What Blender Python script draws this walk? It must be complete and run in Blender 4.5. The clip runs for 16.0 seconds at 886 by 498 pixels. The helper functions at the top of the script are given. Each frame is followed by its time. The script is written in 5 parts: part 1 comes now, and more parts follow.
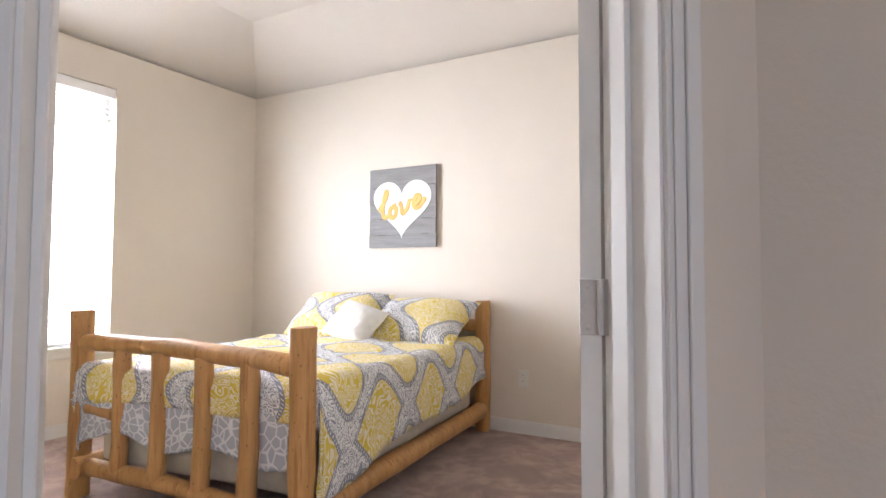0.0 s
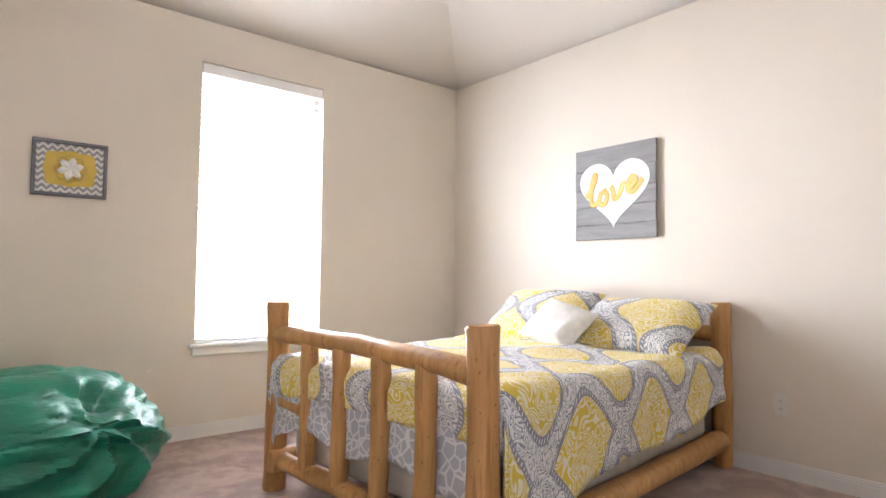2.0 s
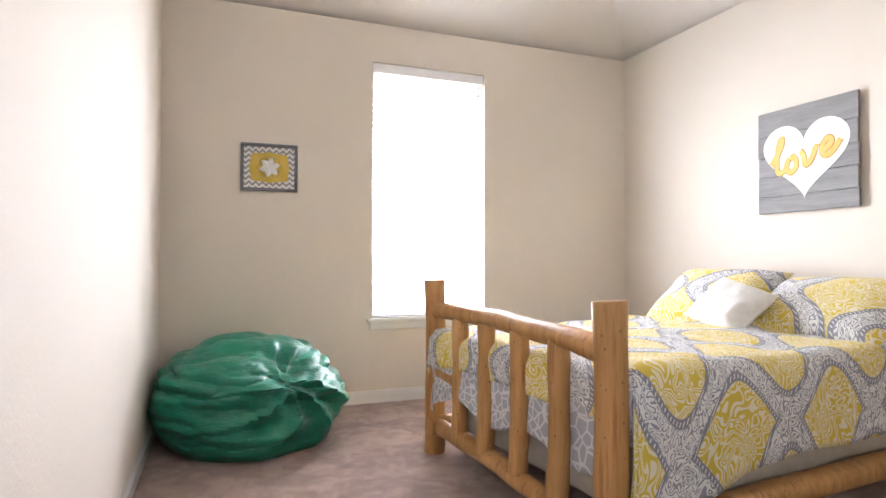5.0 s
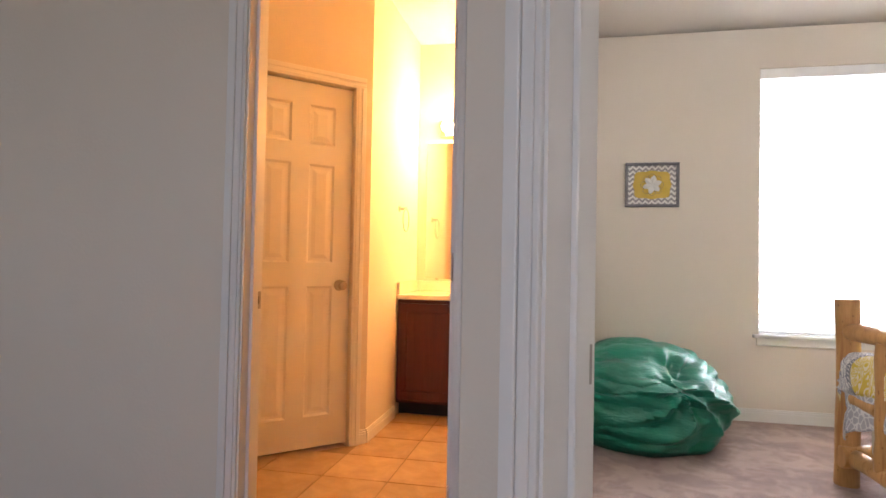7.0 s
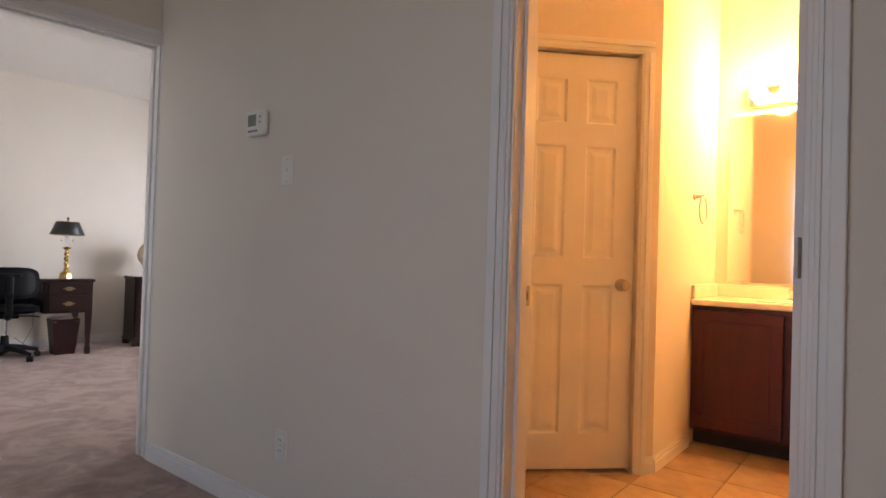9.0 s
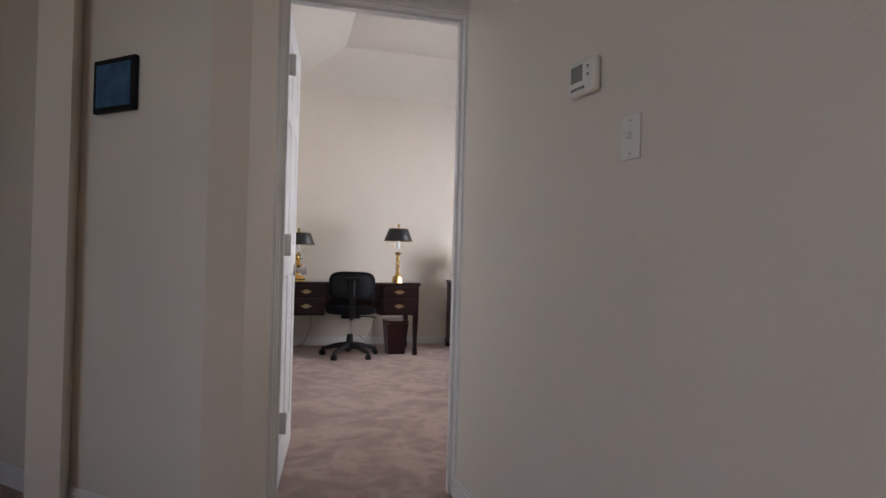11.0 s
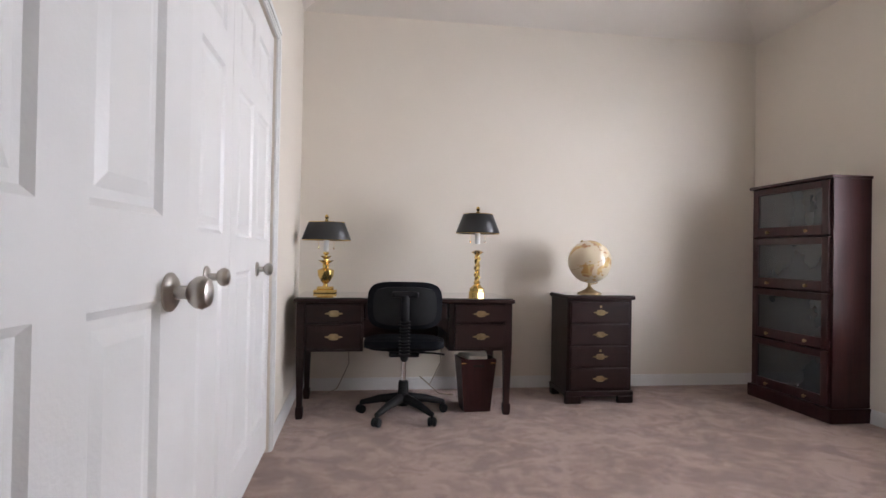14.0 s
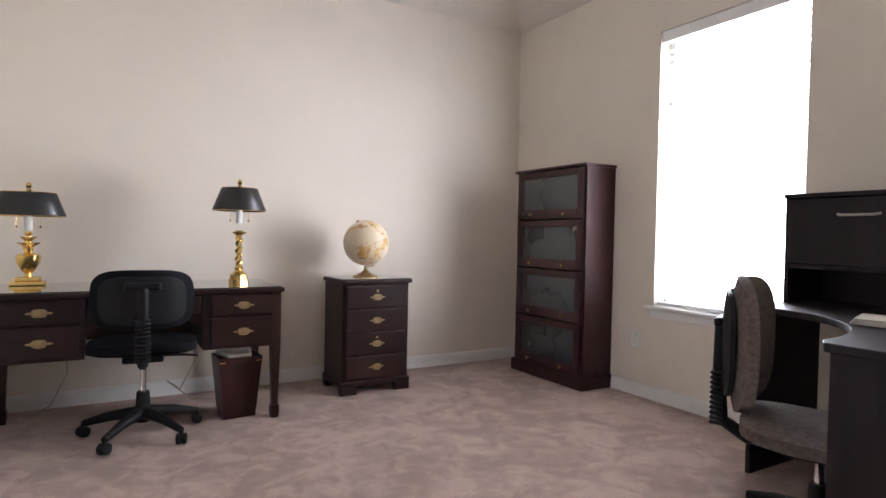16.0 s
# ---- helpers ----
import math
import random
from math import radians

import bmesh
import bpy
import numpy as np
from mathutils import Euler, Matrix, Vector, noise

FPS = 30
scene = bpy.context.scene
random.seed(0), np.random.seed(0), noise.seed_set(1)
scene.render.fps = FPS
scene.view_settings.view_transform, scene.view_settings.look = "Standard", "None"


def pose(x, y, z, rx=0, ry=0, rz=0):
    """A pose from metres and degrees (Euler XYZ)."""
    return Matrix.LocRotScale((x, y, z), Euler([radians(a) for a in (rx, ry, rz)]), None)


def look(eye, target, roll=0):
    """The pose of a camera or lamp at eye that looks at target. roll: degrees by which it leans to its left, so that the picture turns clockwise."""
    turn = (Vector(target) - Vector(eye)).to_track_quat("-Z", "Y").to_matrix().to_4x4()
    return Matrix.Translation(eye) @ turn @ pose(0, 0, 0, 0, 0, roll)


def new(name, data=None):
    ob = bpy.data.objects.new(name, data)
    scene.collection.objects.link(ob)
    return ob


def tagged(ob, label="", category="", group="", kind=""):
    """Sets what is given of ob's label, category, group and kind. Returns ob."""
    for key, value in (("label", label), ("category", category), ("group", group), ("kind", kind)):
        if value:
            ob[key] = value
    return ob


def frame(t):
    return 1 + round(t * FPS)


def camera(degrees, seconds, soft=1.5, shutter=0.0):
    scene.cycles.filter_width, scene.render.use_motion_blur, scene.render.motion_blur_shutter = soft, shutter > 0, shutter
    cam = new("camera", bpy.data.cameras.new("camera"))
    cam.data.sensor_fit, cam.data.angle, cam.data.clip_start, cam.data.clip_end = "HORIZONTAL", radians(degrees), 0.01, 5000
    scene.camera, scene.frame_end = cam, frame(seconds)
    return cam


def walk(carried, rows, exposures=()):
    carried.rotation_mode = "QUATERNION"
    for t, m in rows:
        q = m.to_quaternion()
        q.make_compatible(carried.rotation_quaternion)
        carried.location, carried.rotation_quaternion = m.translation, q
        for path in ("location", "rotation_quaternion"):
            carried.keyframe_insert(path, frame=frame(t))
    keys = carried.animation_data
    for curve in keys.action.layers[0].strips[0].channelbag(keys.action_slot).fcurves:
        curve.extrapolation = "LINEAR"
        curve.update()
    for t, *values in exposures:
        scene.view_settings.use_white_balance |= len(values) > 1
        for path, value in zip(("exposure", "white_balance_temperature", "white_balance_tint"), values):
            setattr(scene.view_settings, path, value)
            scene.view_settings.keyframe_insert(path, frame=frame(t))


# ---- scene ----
cam = camera(74.7, 16.0)
METRES, EYE, TILT, LEAN, TURN = 4.9, 1.05, 0.0, 0.0, 26.3
PATH = [
    (0, (0.15, -0.374, 1.094), (-0.831, 1.367, 1.185), 0.2),
    (0.5, (-0.02, -0.235, 1.071), (-1.154, 1.409, 1.165), 0.1),
    (1, (-0.02, -0.089, 1.031), (-1.362, 1.39, 1.143), 0.5),
    (1.5, (-0.069, -0.006, 1.036), (-1.524, 1.362, 1.144), 0.4),
    (2, (-0.103, 0.068, 1.036), (-1.642, 1.342, 1.138), 0.5),
    (2.5, (-0.093, 0.156, 0.995), (-1.73, 1.301, 1.102), 0.6),
    (3, (-0.046, 0.235, 0.995), (-1.776, 1.234, 1.081), 0.5),
    (3.2, (-0.025, 0.26, 1.005), (-1.775, 1.226, 1.076), 0.6),
    (5.3, (0.086, 0.191, 1.013), (-1.824, 0.783, 1.054), 0.2),
    (5.5, (0.123, 0.168, 1.014), (-1.821, 0.635, 1.064), 0.8),
    (6, (0.279, 0.091, 1.046), (-1.716, 0.231, 1.09), 0.8),
    (6.5, (0.32, -0.008, 1.056), (-1.673, -0.164, 1.103), 1.0),
    (7, (0.371, -0.094, 1.06), (-1.587, -0.5, 1.105), 1.1),
    (7.5, (0.367, -0.153, 1.057), (-1.527, -0.795, 1.097), 1.3),
    (8, (0.288, -0.21, 1.055), (-1.499, -1.108, 1.086), 1.6),
    (8.5, (0.178, -0.23, 1.044), (-1.48, -1.348, 1.072), 1.6),
    (9, (0.03, -0.257, 1.018), (-1.537, -1.5, 1.052), 1.8),
    (9.5, (-0.075, -0.321, 1.019), (-1.498, -1.726, 1.047), 1.9),
    (10, (-0.116, -0.449, 1.023), (-1.326, -2.042, 1.046), 1.9),
    (10.2, (-0.152, -0.537, 1.027), (-1.253, -2.206, 1.045), 1.9),
    (12.3, (-0.645, -1.733, 1.037), (-1.118, -3.676, 1.043), 0.9),
    (12.5, (-0.672, -1.904, 1.042), (-1.135, -3.850, 1.042), 0.9),
    (13, (-0.778, -2.313, 1.033), (-1.213, -4.266, 1.035), 0.9),
    (13.5, (-0.890, -2.705, 1.023), (-1.320, -4.658, 1.028), 0.9),
    (14, (-0.935, -2.977, 0.988), (-1.439, -4.912, 1.008), 1.0),
    (14.5, (-0.995, -3.138, 1.022), (-1.732, -4.998, 1.02), 1.2),
    (15, (-1.013, -3.221, 1.039), (-1.994, -4.964, 1.018), 1.1),
    (15.5, (-1.068, -3.234, 1.021), (-2.175, -4.900, 0.991), 1.0),
    (16, (-1.058, -3.306, 1.015), (-2.265, -4.901, 0.97), 1.2),
]
walk(cam, [(t, look(eye, target, roll)) for t, eye, target, roll in PATH], exposures=[(0.0, 0.62, 6350, 12), (6.0, 0.62, 6350, 12), (9.0, 0.28, 6400, 12), (10.2, 0.15, 6400, 12), (13.0, 0.0, 6400, 12), (14.0, 0.2, 6400, 12), (16.0, 0.38, 6400, 12)])

# the office lies a few degrees askew to the hall
OFFICE = pose(-1.315, -3.155, 0, 0, 0, -6.5) @ Matrix.Translation((1.743, 3.13, 0))


def in_office(*obs):
    for ob in obs:
        ob.matrix_world = OFFICE @ ob.matrix_world
    return obs[0]


# ---- world and light ----
world = bpy.data.worlds.new("sky")
scene.world = world
world.use_nodes = True
_n = world.node_tree.nodes
_sky = _n.new("ShaderNodeTexSky")
_sky.sky_type, _sky.sun_disc, _sky.sun_elevation, _sky.sun_rotation = "NISHITA", False, radians(50), radians(200)
world.node_tree.links.new(_sky.outputs[0], _n["Background"].inputs[0])
_n["Background"].inputs[1].default_value = 0.12


def lamp(name, kind, m, power, colour, size=0.1, size_y=None):
    d = bpy.data.lights.new(name, kind)
    d.energy, d.color = power, colour
    if kind == "AREA":
        d.shape, d.size, d.size_y = "RECTANGLE", size, size_y or size
    elif kind == "SUN":
        d.angle = size
    else:
        d.shadow_soft_size = size
    ob = new(name, d)
    ob.matrix_world = m
    return ob


lamp("sun", "SUN", look((3, -3, 6), (0, 0, 0)), 2.5, (1, 0.95, 0.86), radians(0.5))
DAY = (0.87, 0.903, 1.0)
lamp("window_daylight", "AREA", look((-4.118, 1.685, 1.5), (0, 1.685, 1.2)), 112, DAY, 0.82, 1.7)
in_office(lamp("office_window_daylight", "AREA", look((-4.595, -5.29, 1.46), (0, -5.29, 1.1)), 82, DAY, 0.82, 1.62))

# added cool fill for daylight from the unseen east side of the hall
lamp("hall_daylight", "AREA", look((1.66, -1.1, 1.4), (0, -0.9, 1.2)), 9.0, (0.80, 0.85, 1.0), 0.9, 1.9)

for y in (-0.87, -0.55):
    lamp("vanity_bulb_light", "POINT", Matrix.Translation((-3.72, y, 2.07)), 42, (1.0, 0.405, 0.08), 0.06)

# ---- materials ----


class Nodes:
    """A small builder of node trees."""

    def __init__(self, name):
        self.m = bpy.data.materials.new(name)
        self.m.use_nodes = True
        self.t = self.m.node_tree
        self.bsdf = self.t.nodes["Principled BSDF"]

    def add(self, kind, **kw):
        n = self.t.nodes.new("ShaderNode" + kind)
        for k, v in kw.items():
            setattr(n, k, v)
        return n

    def put(self, value, socket):
        if isinstance(value, bpy.types.NodeSocket):
            self.t.links.new(value, socket)
        else:
            socket.default_value = value

    def math(self, op, a, b=0.0, c=0.0):
        n = self.add("Math", operation=op)
        for v, s in zip((a, b, c), n.inputs):
            self.put(v, s)
        return n.outputs[0]

    def coords(self, which="Object", scale=(1, 1, 1)):
        n = self.add("Mapping")
        self.put(self.add("TexCoord").outputs[which], n.inputs[0])
        n.inputs["Scale"].default_value = scale
        return n.outputs[0]

    def noise(self, vec, scale, detail=3.0, rough=0.5, distort=0.0):
        n = self.add("TexNoise")
        self.put(vec, n.inputs["Vector"])
        n.inputs["Scale"].default_value, n.inputs["Detail"].default_value = scale, detail
        n.inputs["Roughness"].default_value, n.inputs["Distortion"].default_value = rough, distort
        return n.outputs["Fac"]

    def ramp(self, fac, *stops):
        n = self.add("ValToRGB")
        self.put(fac, n.inputs[0])
        e = n.color_ramp.elements
        while len(e) < len(stops):
            e.new(0.5)
        for el, (p, c) in zip(e, stops):
            el.position, el.color = p, (*c, 1) if len(c) == 3 else c
        return n.outputs[0]

    def mix(self, fac, a, b, blend="MIX"):
        n = self.add("Mix", data_type="RGBA", blend_type=blend)
        self.put(fac, n.inputs[0])
        for v, i in ((a, 6), (b, 7)):
            self.put((*v, 1) if isinstance(v, tuple) and len(v) == 3 else v, n.inputs[i])
        return n.outputs[2]

    def bump(self, height, strength=0.3, dist=0.01):
        n = self.add("Bump")
        self.put(height, n.inputs["Height"])
        n.inputs["Strength"].default_value, n.inputs["Distance"].default_value = strength, dist
        self.t.links.new(n.outputs[0], self.bsdf.inputs["Normal"])

    def done(self, colour, rough=0.6, metal=0.0, **kw):
        i = self.bsdf.inputs
        self.put((*colour, 1) if isinstance(colour, tuple) else colour, i["Base Color"])
        self.put(rough, i["Roughness"])
        i["Metallic"].default_value = metal
        for k, v in kw.items():
            self.put(v, i[k.replace("_", " ")])
        return self.m


def grainy(name, a, b, scale=6.0, rough=0.6, metal=0.0, fine=150.0, relief=0.15, **kw):
    """Two-scale variation: broad tone from a to b, and a fine relief."""
    n = Nodes(name)
    v = n.coords()
    tone = n.noise(v, scale, 4.0)
    grain = n.noise(v, fine, 2.0)
    n.bump(grain, relief, 0.004)
    r = n.math("ADD", n.math("MULTIPLY", tone, 0.14), rough - 0.07)
    return n.done(n.ramp(tone, (0.3, a), (0.7, b)), r, metal, **kw)


PAINT = grainy("wall_paint", (0.712, 0.646, 0.560), (0.752, 0.686, 0.600), 1.3, 0.75, fine=90, relief=0.22)
CEIL = grainy("ceiling_paint", (0.71, 0.66, 0.598), (0.75, 0.70, 0.638), 1.1, 0.85, fine=70, relief=0.35)
TRIM = grainy("white_trim_paint", (0.74, 0.73, 0.71), (0.80, 0.79, 0.77), 3, 0.38, fine=60, relief=0.05)
DOORP = grainy("white_door_paint", (0.76, 0.75, 0.73), (0.81, 0.80, 0.79), 4, 0.42, fine=120, relief=0.12)
PLASTIC = grainy("ivory_plastic", (0.72, 0.70, 0.64), (0.78, 0.76, 0.70), 9, 0.35, relief=0.03)
BLIND = grainy("white_blind_vinyl", (0.82, 0.82, 0.82), (0.88, 0.88, 0.88), 9, 0.5, relief=0.03)
NICKEL = grainy("brushed_nickel", (0.42, 0.39, 0.35), (0.5, 0.47, 0.43), 20, 0.3, 1.0, relief=0.05)
STEEL = grainy("dull_steel", (0.34, 0.32, 0.30), (0.46, 0.44, 0.41), 25, 0.4, 1.0, relief=0.05)
CHROME = grainy("chrome", (0.7, 0.7, 0.7), (0.76, 0.76, 0.76), 9, 0.12, 1.0, relief=0.01)
BRASS = grainy("polished_brass", (0.72, 0.49, 0.16), (0.82, 0.58, 0.22), 14, 0.22, 1.0, relief=0.05)
HINGEP = grainy("satin_painted_hinge", (0.60, 0.58, 0.56), (0.68, 0.66, 0.64), 25, 0.35, 0.2, relief=0.05)
OLDBRASS = grainy("aged_brass", (0.34, 0.25, 0.13), (0.5, 0.39, 0.22), 40, 0.38, 1.0, relief=0.1)
BLACKP = grainy("black_plastic", (0.006, 0.006, 0.007), (0.011, 0.011, 0.012), 12, 0.55, relief=0.12, Specular_IOR_Level=0.2)
BLACKF = grainy("black_fabric", (0.006, 0.0065, 0.009), (0.011, 0.012, 0.015), 12, 0.95, fine=500, relief=0.5, Specular_IOR_Level=0.1)
GREYF = grainy("grey_tweed_fabric", (0.085, 0.065, 0.06), (0.16, 0.13, 0.115), 60, 0.95, fine=420, relief=0.6)
SHADE = grainy("black_lampshade_card", (0.012, 0.012, 0.013), (0.02, 0.02, 0.022), 12, 0.38, relief=0.05)
WHITE = grainy("white_paint", (0.78, 0.77, 0.75), (0.84, 0.83, 0.81), 9, 0.6, relief=0.1)
CREAM = grainy("cultured_marble", (0.74, 0.68, 0.56), (0.82, 0.77, 0.66), 5, 0.2, relief=0.02)
LOVEG = grainy("mustard_paint", (0.68, 0.42, 0.11), (0.76, 0.50, 0.16), 12, 0.7, relief=0.2)
FUR = grainy("white_plush", (0.74, 0.72, 0.68), (0.86, 0.84, 0.80), 25, 1.0, fine=260, relief=1.0)
TICK = grainy("cream_mattress_ticking", (0.56, 0.50, 0.40), (0.66, 0.60, 0.50), 16, 0.9, fine=230, relief=0.6)
PAPER = grainy("paper", (0.62, 0.58, 0.50), (0.74, 0.70, 0.62), 30, 0.8, relief=0.1)
SLATE = grainy("slate_frame_paint", (0.15, 0.15, 0.17), (0.20, 0.20, 0.225), 10, 0.6, relief=0.2)
CORD = grainy("beige_cord", (0.3, 0.25, 0.19), (0.36, 0.3, 0.23), 20, 0.6)
# near-black colour stands in for the shade inside holes, slots and the toe recess
SHADOWGAP = grainy("painted_recess_shade", (0.015, 0.012, 0.01), (0.025, 0.02, 0.018), 8, 0.9)


def wood(name, a, b, rough=0.45, stretch=(14, 14, 1.2), coat=0.0, knots=False):
    n = Nodes(name)
    v = n.coords("Object", stretch)
    fig = n.noise(v, 1.6, 5.0, 0.6, 0.7)
    fine = n.noise(n.coords("Object", tuple(s * 8 for s in stretch)), 1.5, 3.0)
    col = n.ramp(n.math("ADD", n.math("MULTIPLY", fig, 0.75), n.math("MULTIPLY", fine, 0.25)), (0.32, a), (0.68, b))
    if knots:
        vor = n.add("TexVoronoi")
        n.put(n.coords("Object", (7, 7, 4.5)), vor.inputs["Vector"])
        k = n.ramp(vor.outputs["Distance"], (0.0, (1, 1, 1)), (0.16, (0, 0, 0)))
        streak = n.ramp(n.noise(n.coords("Object", (30, 30, 2.2)), 1.3, 2.0), (0.58, (0, 0, 0)), (0.68, (1, 1, 1)))
        col = n.mix(k, col, (0.13, 0.055, 0.02))
        col = n.mix(n.math("MULTIPLY", streak, 0.7), col, (0.30, 0.13, 0.045))
    n.bump(fine, 0.2, 0.003)
    return n.done(col, n.math("ADD", n.math("MULTIPLY", fine, 0.2), rough - 0.1), Coat_Weight=coat, Coat_Roughness=0.15, Specular_IOR_Level=0.3)


LOG = wood("pine_log", (0.36, 0.175, 0.055), (0.56, 0.31, 0.115), 0.48, (12, 12, 1.1), 0.15, True)
MAHOG = wood("dark_mahogany", (0.011, 0.003, 0.003), (0.024, 0.007, 0.006), 0.4, (1.5, 14, 14), 0.08)
CHERRY = wood("dark_cherry_veneer", (0.024, 0.006, 0.007), (0.05, 0.013, 0.013), 0.38, (14, 14, 1.2), 0.08)
ESPRESSO = wood("espresso_laminate", (0.008, 0.004, 0.006), (0.016, 0.008, 0.011), 0.5, (14, 14, 1.2), 0.0)
VANITYW = wood("vanity_cherry", (0.04, 0.006, 0.005), (0.07, 0.012, 0.009), 0.4, (14, 14, 1.2), 0.2)
GREYWOOD = wood("grey_washed_board", (0.21, 0.205, 0.205), (0.32, 0.315, 0.315), 0.8, (1.4, 14, 14))


def carpet():
    n = Nodes("cut_pile_carpet")
    v = n.coords()
    vac = n.noise(v, 3.4, 4.0, 0.62, 0.9)
    pat = n.noise(v, 9.0, 3.0, 0.6, 0.8)
    tuft = n.noise(v, 190.0, 3.0, 0.75)
    tone = n.math("ADD", n.math("MULTIPLY", vac, 0.6), n.math("MULTIPLY", pat, 0.4))
    col = n.ramp(tone, (0.42, (0.26, 0.158, 0.124)), (0.50, (0.43, 0.275, 0.224)), (0.57, (0.62, 0.43, 0.365)))
    col = n.mix(0.5, col, n.ramp(tuft, (0.3, (0.25, 0.175, 0.14)), (0.7, (0.54, 0.40, 0.34))))
    n.bump(n.math("ADD", tuft, n.math("MULTIPLY", tone, 2.0)), 0.8, 0.012)
    return n.done(col, 1.0, Sheen_Weight=0.25)


CARPET = carpet()


def tile_mat():
    n = Nodes("tan_ceramic_tile")
    v = n.coords()
    info = n.add("ObjectInfo").outputs["Random"]
    a = n.noise(v, 7.0, 5.0, 0.6, 0.6)
    col = n.ramp(n.math("ADD", n.math("MULTIPLY", a, 0.8), n.math("MULTIPLY", info, 0.2)), (0.35, (0.30, 0.20, 0.115)), (0.7, (0.46, 0.33, 0.21)))
    n.bump(a, 0.1, 0.004)
    return n.done(col, 0.35)


TILE = tile_mat()
GROUT = grainy("tan_grout", (0.24, 0.18, 0.12), (0.3, 0.23, 0.16), 30, 0.9)


def comforter_mat():
    """Ogee bands of grey scrollwork over yellow damask, along the cloth's own UV, in metres."""
    n = Nodes("yellow_grey_damask_cotton")
    uv = n.coords("UV")
    sep = n.add("SeparateXYZ")
    n.put(uv, sep.inputs[0])
    u, v = sep.outputs[0], sep.outputs[1]
    wob = n.noise(uv, 2.5, 1.0)
    per = 0.70
    wave = n.math("MULTIPLY", n.math("SINE", n.math("MULTIPLY", v, 2 * math.pi / 0.54)), 0.115)
    wave = n.math("ADD", wave, n.math("MULTIPLY", wob, 0.05))

    def band(shift, sign):
        k = n.math("ADD", u, n.math("MULTIPLY", wave, sign))
        k = n.math("ADD", k, shift)
        m = n.math("FRACT", n.math("DIVIDE", k, per))
        return n.math("MULTIPLY", n.math("ABSOLUTE", n.math("SUBTRACT", m, 0.5)), per)

    d = n.math("MINIMUM", band(0.0, 1.0), band(per / 2, -1.0))
    swirl = n.noise(uv, 9.0, 0.0, 0.5, 2.4)
    lines = n.math("ABSOLUTE", n.math("SUBTRACT", n.math("FRACT", n.math("MULTIPLY", swirl, 7.0)), 0.5))
    white = (0.72, 0.71, 0.69)
    ydam = n.mix(n.ramp(lines, (0.24, (0, 0, 0)), (0.30, (1, 1, 1))), (0.64, 0.48, 0.055), (0.76, 0.70, 0.54))
    swirl2 = n.noise(uv, 14.0, 0.0, 0.5, 2.8)
    lines2 = n.math("ABSOLUTE", n.math("SUBTRACT", n.math("FRACT", n.math("MULTIPLY", swirl2, 5.0)), 0.5))
    gdam = n.mix(n.ramp(lines2, (0.17, (1, 1, 1)), (0.23, (0, 0, 0))), white, (0.27, 0.28, 0.32))
    inner = n.ramp(d, (0.050, (1, 1, 1)), (0.052, (0, 0, 0)))
    edge = n.ramp(d, (0.079, (1, 1, 1)), (0.081, (0, 0, 0)))
    beads = n.ramp(n.math("SINE", n.math("MULTIPLY", n.math("ADD", v, n.math("MULTIPLY", u, 0.6)), 340.0)), (0.55, (0, 0, 0)), (0.65, (1, 1, 1)))
    mid = n.math("LESS_THAN", n.math("ABSOLUTE", n.math("SUBTRACT", d, 0.065)), 0.007)
    border = n.mix(n.math("MULTIPLY", beads, mid), (0.225, 0.23, 0.27), white)
    col = n.mix(edge, ydam, border)
    col = n.mix(inner, col, gdam)
    n.bump(n.noise(uv, 700.0, 1.0), 0.25, 0.002)
    return n.done(col, 0.85, Sheen_Weight=0.1)


COMFORT = comforter_mat()


def quilted():
    n = Nodes("grey_white_lattice_cotton")
    w = n.add("TexVoronoi", feature="DISTANCE_TO_EDGE")
    n.put(n.coords("UV"), w.inputs["Vector"])
    w.inputs["Scale"].default_value = 22
    return n.done(n.ramp(w.outputs["Distance"], (0.05, (0.66, 0.66, 0.66)), (0.09, (0.40, 0.41, 0.45))), 0.9)


SHEET = quilted()


def vinyl():
    n = Nodes("green_vinyl")
    v = n.coords()
    a = n.noise(v, 5.0, 3.0)
    f = n.noise(n.coords("Object", (3, 3, 12)), 4.0, 4.0, 0.6, 1.2)
    n.bump(n.math("ADD", f, n.math("MULTIPLY", n.noise(v, 160.0, 1.0), 0.1)), 0.35, 0.03)
    return n.done(n.ramp(a, (0.3, (0.004, 0.15, 0.092)), (0.7, (0.009, 0.235, 0.145))), n.math("ADD", n.math("MULTIPLY", a, 0.15), 0.27), Coat_Weight=0.1)


VINYL = vinyl()


def globe_mat():
    n = Nodes("antique_globe_print")
    v = n.coords()
    land = n.noise(v, 9.0, 4.0, 0.55, 0.4)
    tint = n.noise(v, 14.0, 1.0)
    countries = n.ramp(tint, (0.4, (0.52, 0.30, 0.10)), (0.5, (0.62, 0.46, 0.2)), (0.62, (0.42, 0.2, 0.1)))
    return n.done(n.mix(n.ramp(land, (0.53, (0, 0, 0)), (0.55, (1, 1, 1))), (0.66, 0.56, 0.40), countries), 0.3, Coat_Weight=0.3)


GLOBE = globe_mat()


def chevron():
    n = Nodes("grey_chevron_paper")
    sep = n.add("SeparateXYZ")
    n.put(n.coords(), sep.inputs[0])
    tri = n.math("PINGPONG", sep.outputs[1], 0.022)
    s = n.math("FRACT", n.math("DIVIDE", n.math("ADD", sep.outputs[2], tri), 0.036))
    return n.done(n.ramp(s, (0.47, (0.32, 0.32, 0.34)), (0.53, (0.78, 0.78, 0.77))), 0.8)


CHEVRON = chevron()
